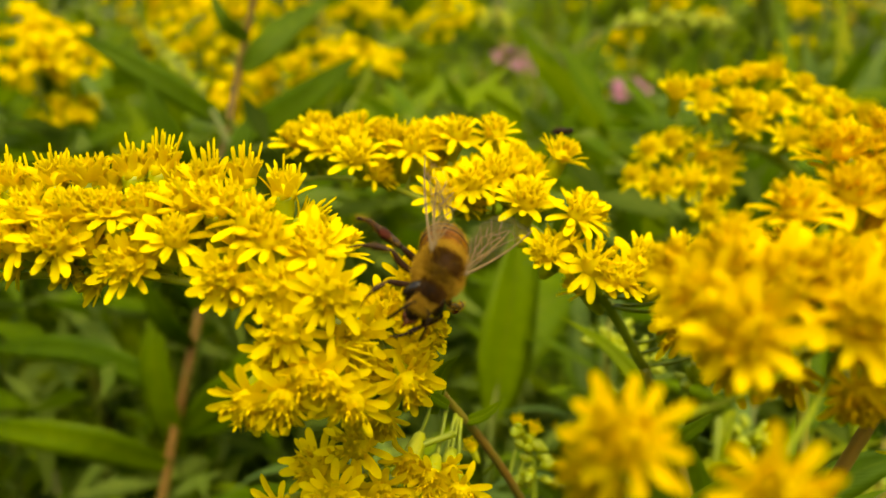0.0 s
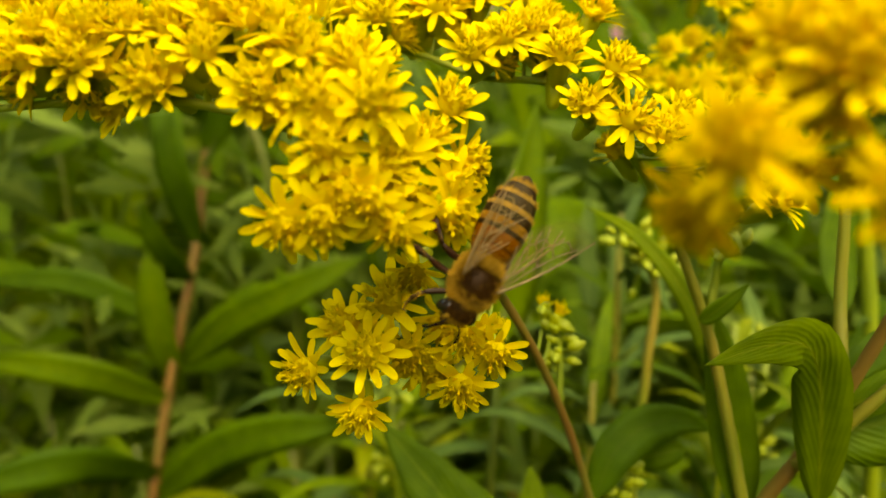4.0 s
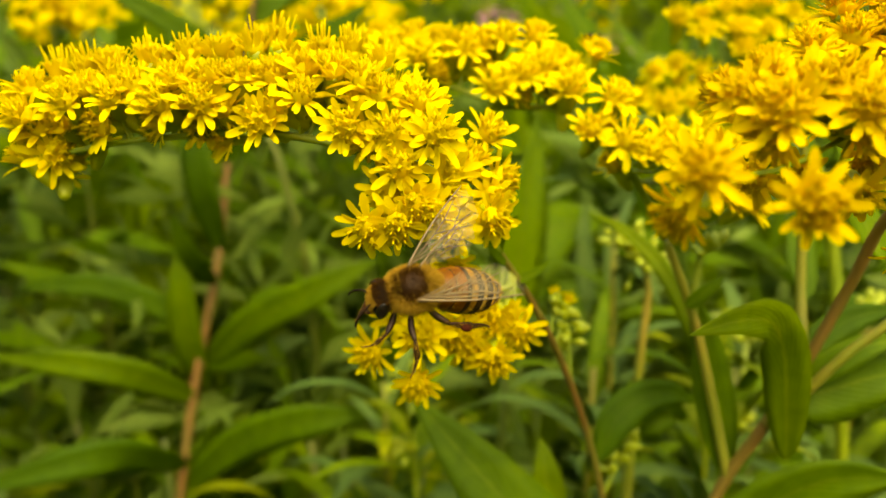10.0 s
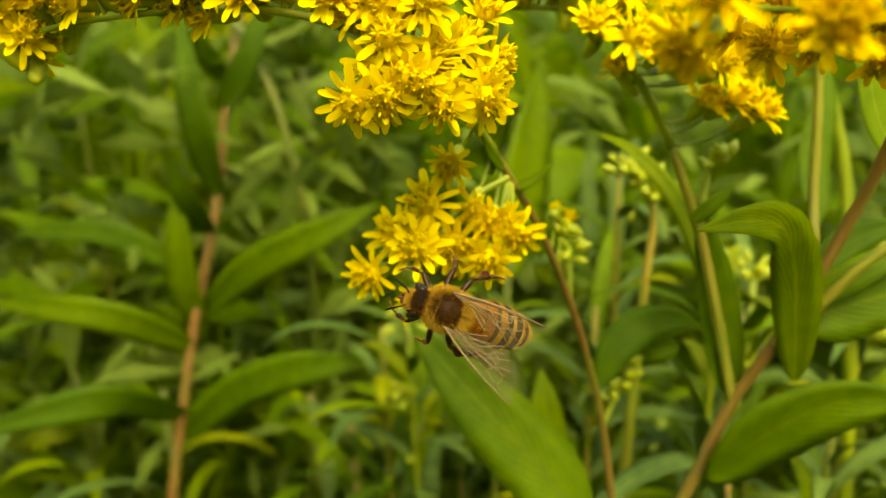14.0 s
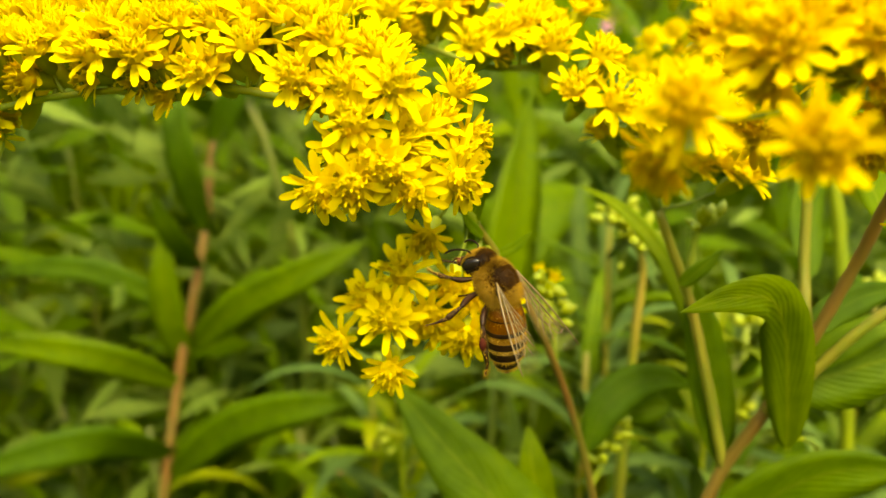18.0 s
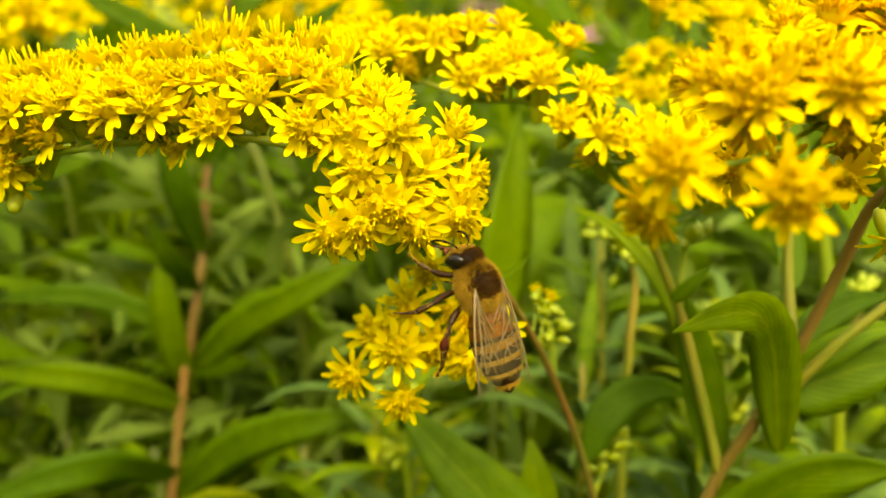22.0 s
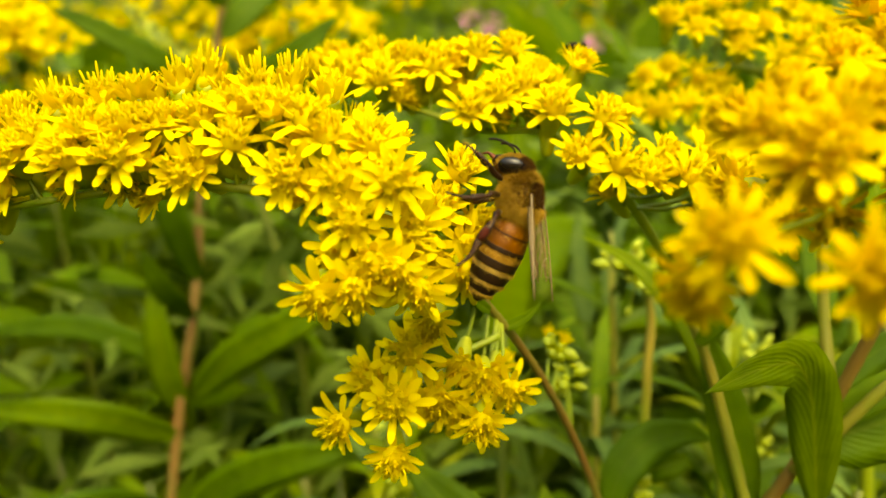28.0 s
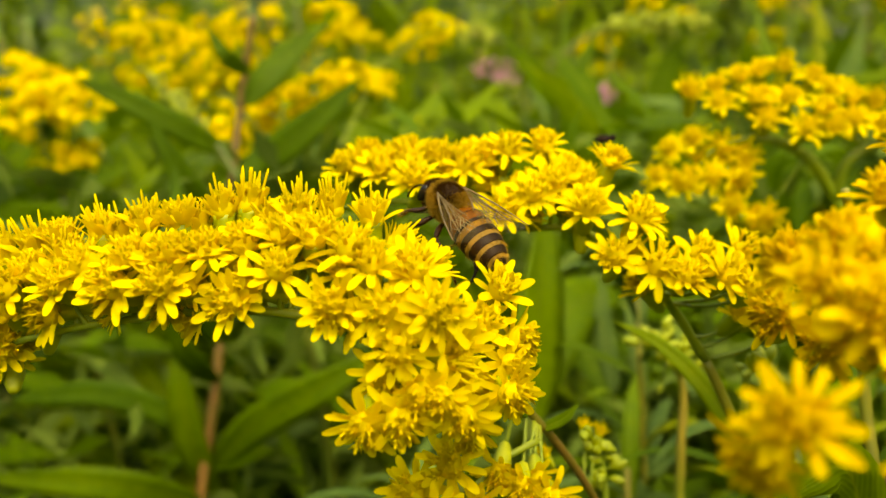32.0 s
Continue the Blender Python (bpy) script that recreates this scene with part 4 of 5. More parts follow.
bud_spike(mm((-68.3, 228.9, 926.5), (-74.4, 233.1, 934.5), (-83.0, 238.2, 942.5), (-93.4, 245.3, 950.8)), rng, 0.0026, "goldenrod shoot with a slim lime-green bud spike")
bud_spike(mm((52.5, 470.8, 948.3), (32.3, 473.1, 956.4), (8.9, 483.2, 958.8), (-13.6, 492.0, 956.6)), rng, 0.006, "goldenrod with an arching greenish yellow bud plume")
bud_spike(mm((83.5, 423.7, 948.5), (104.7, 425.4, 954.3), (134.9, 435.0, 955.0), (166.3, 443.4, 951.4)), rng, 0.006, "goldenrod with a level lime-green bud plume")


def grass_blade(pts, width, label, material):
    plant = thing("grass", (pts[0].x, pts[0].y, 0), label, "grass")
    leaf(plant, [plant.location, plant.location.lerp(pts[0], 0.7)] + pts, width, (0, -1, 0.2), material, teeth=0, rows=30)


grass_blade(mm((189.9, 356.6, 878.8), (190.5, 369.9, 925.4), (189.4, 384.0, 974.5)), 0.016, "upright yellow-green grass blade", LEAF_PALE)
grass_blade(mm((179.7, 376.8, 883.4), (172.6, 390.8, 932.3), (170.1, 411.2, 970.8)), 0.010, "leaning green grass blade", LEAF)
grass_blade(mm((76.0, 457.8, 903.0), (82.7, 468.0, 938.6), (87.8, 479.1, 977.4)), 0.010, "thin green grass blade", LEAF)
leaf(plant_g, mm((-201.0, 293.4, 812.4), (-181.6, 294.5, 816.9), (-161.4, 304.9, 821.1)), 0.016, (0, -0.8, 0.7), LEAF_PALE)
leaf(plant_g, mm((-174.7, 247.1, 761.3), (-159.1, 248.1, 765.5), (-143.0, 256.4, 762.9)), 0.014, (0, -0.8, 0.7), LEAF_PALE)
flowering_top("pink_wildflower", mm((48.8, 559.9, 930.5), (111.3, 507.1, 910.8), (124.7, 516.9, 911.9), (61.9, 587.3, 927.5)), 0.014, 14, "pink wildflower among the far meadow leaves", PINKS)


def leaf_mass(rng, n, place, size, name, label, materials):
    """Uncountable far leaves as loose blades."""
    vs, fs, uv = [], [], []
    for _ in range(n):
        p, L = place(), rng.uniform(0.6, 1.3) * size
        d = Vector((rng.gauss(0, 1), rng.gauss(0, 1), rng.gauss(0.5, 0.8))).normalized()
        s = d.cross(Vector((rng.gauss(0, 1), rng.gauss(0, 1), rng.gauss(0, 1)))).normalized() * L * 0.11
        o = len(vs)
        sag = Vector((0, 0, -0.12 * L))
        vs += [p, p + d * L * 0.45 + s, p + d * L * 0.45 - s, p + d * L + sag, p + d * L * 0.45 + Vector((0, 0, 0.03 * L))]
        uv += [(0, 0.5), (0.45, 1), (0.45, 0), (1, 0.5), (0.45, 0.5)]
        fs += [(o, o + 4, o + 1), (o, o + 2, o + 4), (o + 1, o + 4, o + 3), (o + 4, o + 2, o + 3)]
    return tagged(new(name, mesh_of(name, vs, fs, materials, uv)), label, "meadow", kind="stuff")


def ring_place(r0, r1, z0, z1):
    def place():
        r, a = math.sqrt(rng.uniform(r0 * r0, r1 * r1)), rng.uniform(0, 2 * math.pi)
        return Vector((r * math.cos(a), r * math.sin(a) + 0.1, z0 + (z1 - z0) * rng.random() ** 0.8))
    return place


def round_place(r0, r1, z0, z1):
    """Beside and behind the path, clear of the flowers ahead."""
    def place():
        while True:
            p = Vector((rng.uniform(-r1, r1), rng.uniform(-r1, r1), rng.uniform(z0, z1)))
            if r0 < math.hypot(p.x, p.y) < r1 and not (p.y > -0.1 and abs(p.x) < 0.92 * p.y + 0.1):
                return p
    return place


def front_place(y0, y1, z0, z1):
    def place():
        y = rng.uniform(y0, y1)
        return Vector((rng.uniform(-0.9, 0.9) * y, y, 0.95 - y * rng.uniform(z0, z1)))
    return place


leaf_mass(rng, 4500, front_place(0.3, 1.3, 0.1, 0.85), 0.07, "undergrowth", "tangled dark green leaves low among the stems", LEAF_DARK)
leaf_mass(rng, 6000, front_place(0.26, 1.2, 0.1, 0.85), 0.05, "undergrowth", "tangled mid-green leaves among the stems", LEAF)
leaf_mass(rng, 3000, front_place(0.26, 1.0, 0.1, 0.85), 0.045, "undergrowth", "grey-green leaves among the stems", LEAF_BLUE)
leaf_mass(rng, 4500, front_place(0.2, 0.7, 0.12, 0.8), 0.026, "undergrowth", "small pale grey-green leaves among the stems", LEAF_BLUE)
leaf_mass(rng, 5000, front_place(0.22, 0.8, 0.12, 0.85), 0.032, "undergrowth", "narrow mid-green leaves among the stems", LEAF)
leaf_mass(rng, 15000, round_place(0.3, 1.5, 0.04, 0.72), 0.1, "meadow_leaves", "dense green leaves all round", LEAF)
leaf_mass(rng, 9000, round_place(0.3, 1.5, 0.04, 0.8), 0.08, "meadow_leaves", "dense dark green leaves all round", LEAF_DARK)
leaf_mass(rng, 26000, ring_place(1.2, 6.0, 0.02, 0.4), 0.16, "meadow_leaves", "low dark green leaves over the soil", LEAF_DARK)
leaf_mass(rng, 20000, ring_place(1.2, 4.0, 0.1, 1.15), 0.13, "meadow_leaves", "dense green meadow leaves", LEAF)
leaf_mass(rng, 16000, ring_place(3.5, 6.0, 0.1, 3.0), 0.26, "far_shrubs", "dark green shrub leaves at the meadow edge", LEAF_DARK)


def shrub_belt():
    """A lumpy belt of dense shrubs that closes the meadow all round."""
    vs, fs, n, m = [], [], 160, 14
    for i in range(n):
        a = 2 * math.pi * i / n
        for j in range(m + 1):
            u = j / m
            r = 6.6 - 1.0 * math.sin(u * math.pi * 0.5) * 0.4 + 0.7 * noise.noise((3 * math.cos(a) * 2, 3 * math.sin(a) * 2, u * 4)) + (1.6 * u * u)
            z = -0.1 + u * (3.6 + 0.9 * noise.noise((4 * math.cos(a), 4 * math.sin(a), 7)))
            vs.append((r * math.cos(a), r * math.sin(a), z))
    for i in range(n):
        i2 = (i + 1) % n
        for j in range(m):
            fs.append((i * (m + 1) + j, i2 * (m + 1) + j, i2 * (m + 1) + j + 1, i * (m + 1) + j + 1))
    return vs, fs


tagged(new("backdrop", mesh_of("backdrop", *shrub_belt(), HEDGE)), "dense dark green shrubs closing the meadow", "shrub", kind="structure")

# ---- the honey bee ----
def furry(rng, centre, radii, n, length, lean=(-0.5, 0, 0), keep=None, thick=0.000026):
    """Fine hairs standing on an egg-shaped body."""
    vs, fs = [], []
    while len(fs) < n:
        d = Vector((rng.gauss(0, 1), rng.gauss(0, 1), rng.gauss(0, 1))).normalized()
        if keep and not keep(d):
            continue
        p = Vector(centre) + Vector((d.x * radii[0], d.y * radii[1], d.z * radii[2])) * 0.98
        nr = Vector((d.x / radii[0], d.y / radii[1], d.z / radii[2])).normalized()
        g = (nr + Vector(lean) * 0.6 + Vector((rng.gauss(0, 0.25), rng.gauss(0, 0.25), rng.gauss(0, 0.25)))).normalized()
        s = nr.cross(Vector((rng.gauss(0, 1), rng.gauss(0, 1), rng.gauss(0, 1)))).normalized() * thick
        o = len(vs)
        vs += [p + s, p - s, p + g * length * rng.uniform(0.6, 1.2)]
        fs.append((o, o + 1, o + 2))
    return vs, fs


def revolve_x(profile, seg=24, squash=0.92):
    """A body along x from (x, radius, lift) rows."""
    vs, fs = [], []
    for x, r, z in profile:
        for k in range(seg):
            a = 2 * math.pi * k / seg
            vs.append(Vector((x, r * math.cos(a), z + r * squash * math.sin(a))))
    for i in range(len(profile) - 1):
        for k in range(seg):
            k2 = (k + 1) % seg
            fs.append((i * seg + k, (i + 1) * seg + k, (i + 1) * seg + k2, i * seg + k2))
    fs.append(tuple(range(seg)))
    fs.append(tuple(range((len(profile) - 1) * seg, len(profile) * seg))[::-1])
    return vs, fs


def wing_outline(length, width, n=22):
    """The rim of a wing from its hinge along -x, leading edge first."""
    rim = []
    for i in range(n + 1):
        u = i / n
        rim.append(Vector((-length * u, width * (0.10 * math.sin(math.pi * u) + 0.02) , 0)))
    for i in range(n, -1, -1):
        u = i / n
        w = width * (math.sin(math.pi * 0.5 * min(1, u / 0.68)) ** 1.1 if u < 0.68 else math.sqrt(max(0.0, 1 - ((u - 0.68) / 0.325) ** 2.2)))
        rim.append(Vector((-length * (u ** 0.96), -w, 0)))
    return rim


def wing(parent, name, hinge, length, width, side):
    """A clear veined wing; side: 1 left, -1 right. Its leading edge lies outward."""
    n = 22
    rim = wing_outline(length, width, n)
    vs, fs = [], []
    for i in range(n + 1):
        a, b = rim[i], rim[2 * n + 1 - i]
        for k in range(5):
            p = a.lerp(b, k / 4)
            vs.append(Vector((p.x, side * p.y, 0.00012 * math.sin(k * 1.7 + i * 0.8))))
    for i in range(n):
        for k in range(4):
            q = (i * 5 + k, (i + 1) * 5 + k, (i + 1) * 5 + k + 1, i * 5 + k + 1)
            fs.append(q if side < 0 else q[::-1])
    ob = child(name, mesh_of(name, vs, fs, WING), parent, Matrix.Translation(hinge), "clear veined wing")

    def at(u, v):
        i = min(n, int(u * n))
        p = rim[i].lerp(rim[2 * n + 1 - i], v)
        return Vector((p.x, side * p.y, 0.0001))

    pieces = [tube([at(u / 12, 0.0) for u in range(13)], [0.00011 - 0.000005 * u for u in range(13)], 6)]
    for path in (((0.02, 0.3), (0.3, 0.28), (0.6, 0.22), (0.85, 0.1)), ((0.02, 0.4), (0.3, 0.5), (0.55, 0.62), (0.72, 0.95)), ((0.3, 0.28), (0.34, 0.5)), ((0.45, 0.25), (0.55, 0.6)), ((0.6, 0.22), (0.66, 0.5), (0.8, 0.75)), ((0.02, 0.5), (0.25, 0.75), (0.42, 0.98)), ((0.55, 0.6), (0.66, 0.5)), ((0.66, 0.5), (0.78, 0.4), (0.8, 0.15))):
        pieces.append(tube(smooth_line([at(*q) for q in path], 6), 0.000042, 4))
    child("venation", mesh_of("venation", *joined(pieces), VEIN), ob)
    return ob


def hair_tufts(rng, line, radius, n, length, thick=0.00002):
    """Short bristles standing on a leg along its line."""
    vs, fs = [], []
    for _ in range(n):
        i = rng.randrange(len(line) - 1)
        p = line[i].lerp(line[i + 1], rng.random())
        d = (line[i + 1] - line[i]).normalized()
        g = (d.cross(Vector((rng.gauss(0, 1), rng.gauss(0, 1), rng.gauss(0, 1)))).normalized() + d * 0.7).normalized()
        s = d.cross(g).normalized() * thick
        o = len(vs)
        q = p + g * radius * 0.7
        vs += [q + s, q - s, q + g * length * rng.uniform(0.6, 1.2)]
        fs.append((o, o + 1, o + 2))
    return vs, fs


def flat_tube(line, radii, flat, sides=9):
    """A tube squeezed to a blade, broad across the body's upright."""
    vs, fs = tube(line, radii, sides)
    out = []
    for j, v in enumerate(vs):
        c = line[j // sides]
        d = v - c
        out.append(c + Vector((d.x, d.y * flat, d.z)))
    return out, fs


def bee_leg(parent, name, pts, widths, hind=False):
    """A jointed leg: thigh, shin, and a foot of a broad first joint and a thin toe, all bristly."""
    hip = pts[0]
    q = [p - hip for p in pts]
    upper = smooth_line(q[:3], 9)
    lower = smooth_line(q[2:4], 7)
    foot = smooth_line(q[3:], 10)
    ob = child(name, mesh_of(name, *tube(upper, [widths[0] * (0.62 + 0.5 * math.sin(math.pi * i / 9)) for i in range(10)], 9), LEG), parent, Matrix.Translation(hip))
    child("shin", mesh_of("shin", *flat_tube(lower, [widths[1] * (0.45 + 0.75 * (i / 7) ** 0.7 - (0.25 if i == 7 else 0)) for i in range(8)], 0.6 if hind else 0.9), LEG), ob)
    child("foot", mesh_of("foot", *flat_tube(foot, [widths[2] * (1.0 - 0.1 * i if i < 5 else 0.42 - 0.03 * (i - 5) + (0.1 if i % 2 else 0)) for i in range(11)], 0.6 if hind else 0.9), LEG), ob)
    tuft = [hair_tufts(rng, upper, widths[0], 70, 0.0003), hair_tufts(rng, lower, widths[1], 130, 0.00038 if hind else 0.00028), hair_tufts(rng, foot, widths[2], 90, 0.00026)]
    child("leg_hair", mesh_of("leg_hair", *joined(tuft), FUR), ob)
    if hind:
        load = blob(0.00042, 0.0003, 0.00062, seg=12, rings=9)
        m = aim(lower[5] + Vector((0, 0.0002 if hip.y > 0 else -0.0002, 0.0001)), lower[6] - lower[4])
        child("pollen_load", mesh_of("pollen_load", *moved(load, m), POLLEN), ob, None, "dark red pollen packed on the shin")
    return ob


rng = random.Random(31)
BEE_SIZE = 0.00100
bee = thing("honey_bee", (0, 0, 0.9), "honey bee with golden furry thorax and dark-banded amber abdomen", "bee")
k = BEE_SIZE
child("thorax", mesh_of("thorax", *blob(2.0 * k, 1.72 * k, 1.75 * k, seg=24, rings=16), THORAX), bee)
shell = (1.95 * k, 1.68 * k, 1.70 * k)
child("thorax_fur", mesh_of("thorax_fur", *joined([furry(rng, (0, 0, 0), shell, 15000, 0.62 * k, keep=lambda d: d.z + rng.gauss(0, 0.17) < 0.48), furry(rng, (-0.15 * k, 0, 0), shell, 3500, 0.85 * k, (-0.8, 0, 0.3), keep=lambda d: d.x < -0.35)]), FUR), bee, None, "dense golden brown fur")
child("back_fur", mesh_of("back_fur", *furry(rng, (0, 0, 0), shell, 5200, 0.42 * k, keep=lambda d: d.z + rng.gauss(0, 0.17) > 0.42 and (math.hypot(d.x, d.y) > 0.42 + rng.gauss(0, 0.08) or rng.random() < 0.3)), FUR_DARK), bee, None, "short dark fur round a bare brown back")
child("collar_fur", mesh_of("collar_fur", *furry(rng, (0.3 * k, 0, 0), (1.9 * k, 1.62 * k, 1.66 * k), 1600, 0.6 * k, keep=lambda d: d.x > 0.4), FUR), bee)
bee_head = child("head", mesh_of("head", *joined([blob(0.92 * k, 1.5 * k, 1.5 * k, (0, 0, 0), 20, 14), blob(0.6 * k, 0.75 * k, 0.9 * k, (0.35 * k, 0, -1.2 * k), 14, 10)]), CHITIN), bee, Matrix.Translation((2.45 * k, 0, -0.6 * k)) @ Matrix.Rotation(radians(-8), 4, "Y"))
for s in (1, -1):
    child("eye", mesh_of("eye", *moved(blob(0.54 * k, 0.36 * k, 0.98 * k, (0, 0, 0), 18, 14), Matrix.Translation((0.16 * k, s * 1.25 * k, 0.12 * k)) @ Matrix.Rotation(s * 0.25, 4, "X")), EYE_DARK), bee_head, None, "glossy black compound eye")
    pts = [Vector((0.8, s * 0.35, -0.1)) * k, Vector((1.3, s * 0.75, 0.0)) * k, Vector((1.65, s * 1.0, -0.4)) * k, Vector((1.95, s * 1.3, -1.4)) * k, Vector((1.9, s * 1.45, -2.1)) * k]
    child("antenna", mesh_of("antenna", *tube(smooth_line(pts, 18), [0.08 * k] * 8 + [0.105 * k] * 10 + [0.08 * k], 8), CHITIN), bee_head)
    child("mandible", mesh_of("mandible", *tube([Vector((0.5, s * 0.45, -1.7)) * k, Vector((0.7, s * 0.3, -2.1)) * k, Vector((0.75, s * 0.05, -2.35)) * k], [0.22 * k, 0.18 * k, 0.07 * k], 7), CHITIN_RED), bee_head)
child("face_fur", mesh_of("face_fur", *furry(rng, (0, 0, 0), (0.93 * k, 1.45 * k, 1.52 * k), 2600, 0.32 * k, (0.2, 0, -0.2), keep=lambda d: abs(d.y) < 0.6 and d.x > 0.1 and d.z < 0.45), FUR), bee_head, None, "pale tan face fur")
child("crown_fur", mesh_of("crown_fur", *furry(rng, (0, 0, 0), (0.93 * k, 1.45 * k, 1.52 * k), 3000, 0.34 * k, (-0.2, 0, 0.2), keep=lambda d: abs(d.y) < 0.72 and (d.z > 0.35 or d.x < 0.1)), FUR_DARK), bee_head, None, "short brown fur on the crown")
child("tongue", mesh_of("tongue", *tube([Vector((0.7, 0, -1.9)) * k, Vector((0.9, 0, -2.6)) * k, Vector((0.7, 0, -3.2)) * k], [0.15 * k, 0.12 * k, 0.06 * k], 7), CHITIN_RED), bee_head)

# abdomen: overlapping rings, amber in front and buff behind, each with a dark hind edge
ABDOMEN_AT = (-1.6 * k, 0, -0.2 * k)
OUTLINE = ((0.0, 0.75), (0.4, 1.45), (1.0, 1.85), (2.0, 2.16), (3.2, 2.24), (4.3, 2.12), (5.3, 1.82), (6.2, 1.3), (6.8, 0.74), (7.15, 0.3), (7.25, 0.08))


def girth(x):
    """The abdomen's radius x behind its root, along a smooth outline."""
    return float(np.interp(x, [a for a, _ in OUTLINE], [r for _, r in OUTLINE]))


abdomen = child("abdomen", mesh_of("abdomen", *revolve_x([(-0.1 * i * 7.1 * k, girth(0.71 * i) * 0.9 * k, 0) for i in range(11)]), CHITIN), bee, Matrix.Translation(ABDOMEN_AT) @ Matrix.Diagonal((1.08, 0.91, 0.91, 1)), "amber abdomen with dark bands")
for x0, x1, dark, mat in ((0.1, 1.4, 0.07, BAND_AMBER), (1.25, 2.75, 0.36, BAND_AMBER), (2.6, 4.05, 0.64, BAND_TAN), (3.9, 5.25, 0.76, BAND_PALE), (5.1, 6.3, 0.7, BAND_PALE), (6.15, 7.25, 0.7, BAND_PALE)):
    prof = [(-(x0 + (x1 - x0) * i / 10) * k, (girth(x0 + (x1 - x0) * i / 10) + 0.07 * (i / 10) - 0.03) * k, 0) for i in range(11)]
    child("abdomen_ring", mesh_of("abdomen_ring", *revolve_x(prof, 32), mat), abdomen)
    band = [(-(x1 - dark + (dark + 0.01) * i / 7) * k, (girth(x1 - dark + dark * i / 7) + 0.07 * (1 - dark / (x1 - x0) * (1 - i / 7)) - 0.03 + (0.004 if i == 0 else 0.022)) * k, 0) for i in range(8)]
    child("dark_band", mesh_of("dark_band", *revolve_x(band, 32), BAND_DARK), abdomen)
    ragged = [furry(rng, (-(x1 - dark + 0.03) * k, 0, 0), (0.12 * k, girth(x1 - dark) * k, girth(x1 - dark) * 0.92 * k), 420, 0.16 * k, (1.3, 0, 0), thick=0.00003)]
    child("band_edge", mesh_of("band_edge", *joined(ragged), BAND_DARK), abdomen)
child("abdomen_hair", mesh_of("abdomen_hair", *joined([furry(rng, (-x * k, 0, 0), (0.35 * k, girth(x) * k, girth(x) * 0.92 * k), n, 0.36 * k, (-1.4, 0, 0)) for x, n in ((0.5, 1100), (1.0, 600), (1.7, 260), (2.7, 260), (6.3, 260))]), FUR), abdomen)
child("abdomen_fringe", mesh_of("abdomen_fringe", *joined([furry(rng, (-x * k, 0, 0), (0.3 * k, (girth(x) + 0.02) * k, (girth(x) + 0.02) * 0.92 * k), n, 0.4 * k, (-1.4, 0, 0), thick=0.00003) for x, n in ((1.5, 250), (2.95, 700), (4.2, 1200), (5.35, 1200), (6.35, 700))]), FUR_PALE), abdomen)

wings, legs = {}, {}
for s in (1, -1):
    wings[s, 0] = wing(bee, "forewing", Vector((0.1 * k, s * 1.45 * k, 1.25 * k)), 8.6 * k, 2.7 * k, s)
    wings[s, 1] = wing(bee, "hindwing", Vector((-0.9 * k, s * 1.35 * k, 1.05 * k)), 6.0 * k, 1.9 * k, s)
    legs[s, 0] = bee_leg(bee, "front_leg", [Vector(p) * k for p in ((1.3, s * 0.9, -1.2), (1.9, s * 2.1, -1.7), (2.4, s * 2.8, -1.7), (3.2, s * 3.2, -2.6), (3.7, s * 3.2, -3.2), (4.2, s * 3.0, -3.9))], (0.25 * k, 0.23 * k, 0.17 * k))
    legs[s, 1] = bee_leg(bee, "middle_leg", [Vector(p) * k for p in ((0.1, s * 1.1, -1.4), (0.2, s * 2.8, -1.5), (0.1, s * 3.8, -1.2), (-0.1, s * 5.0, -2.3), (0.1, s * 5.7, -3.0), (0.4, s * 6.3, -3.8))], (0.27 * k, 0.28 * k, 0.22 * k))
    legs[s, 2] = bee_leg(bee, "hind_leg", [Vector(p) * k for p in ((-1.2, s * 1.0, -1.4), (-1.6, s * 2.4, -1.1), (-2.1, s * 3.3, -0.9), (-3.9, s * 4.2, -1.7), (-5.2, s * 4.6, -2.3), (-6.0, s * 4.9, -3.2))], (0.28 * k, 0.42 * k, 0.38 * k), True)

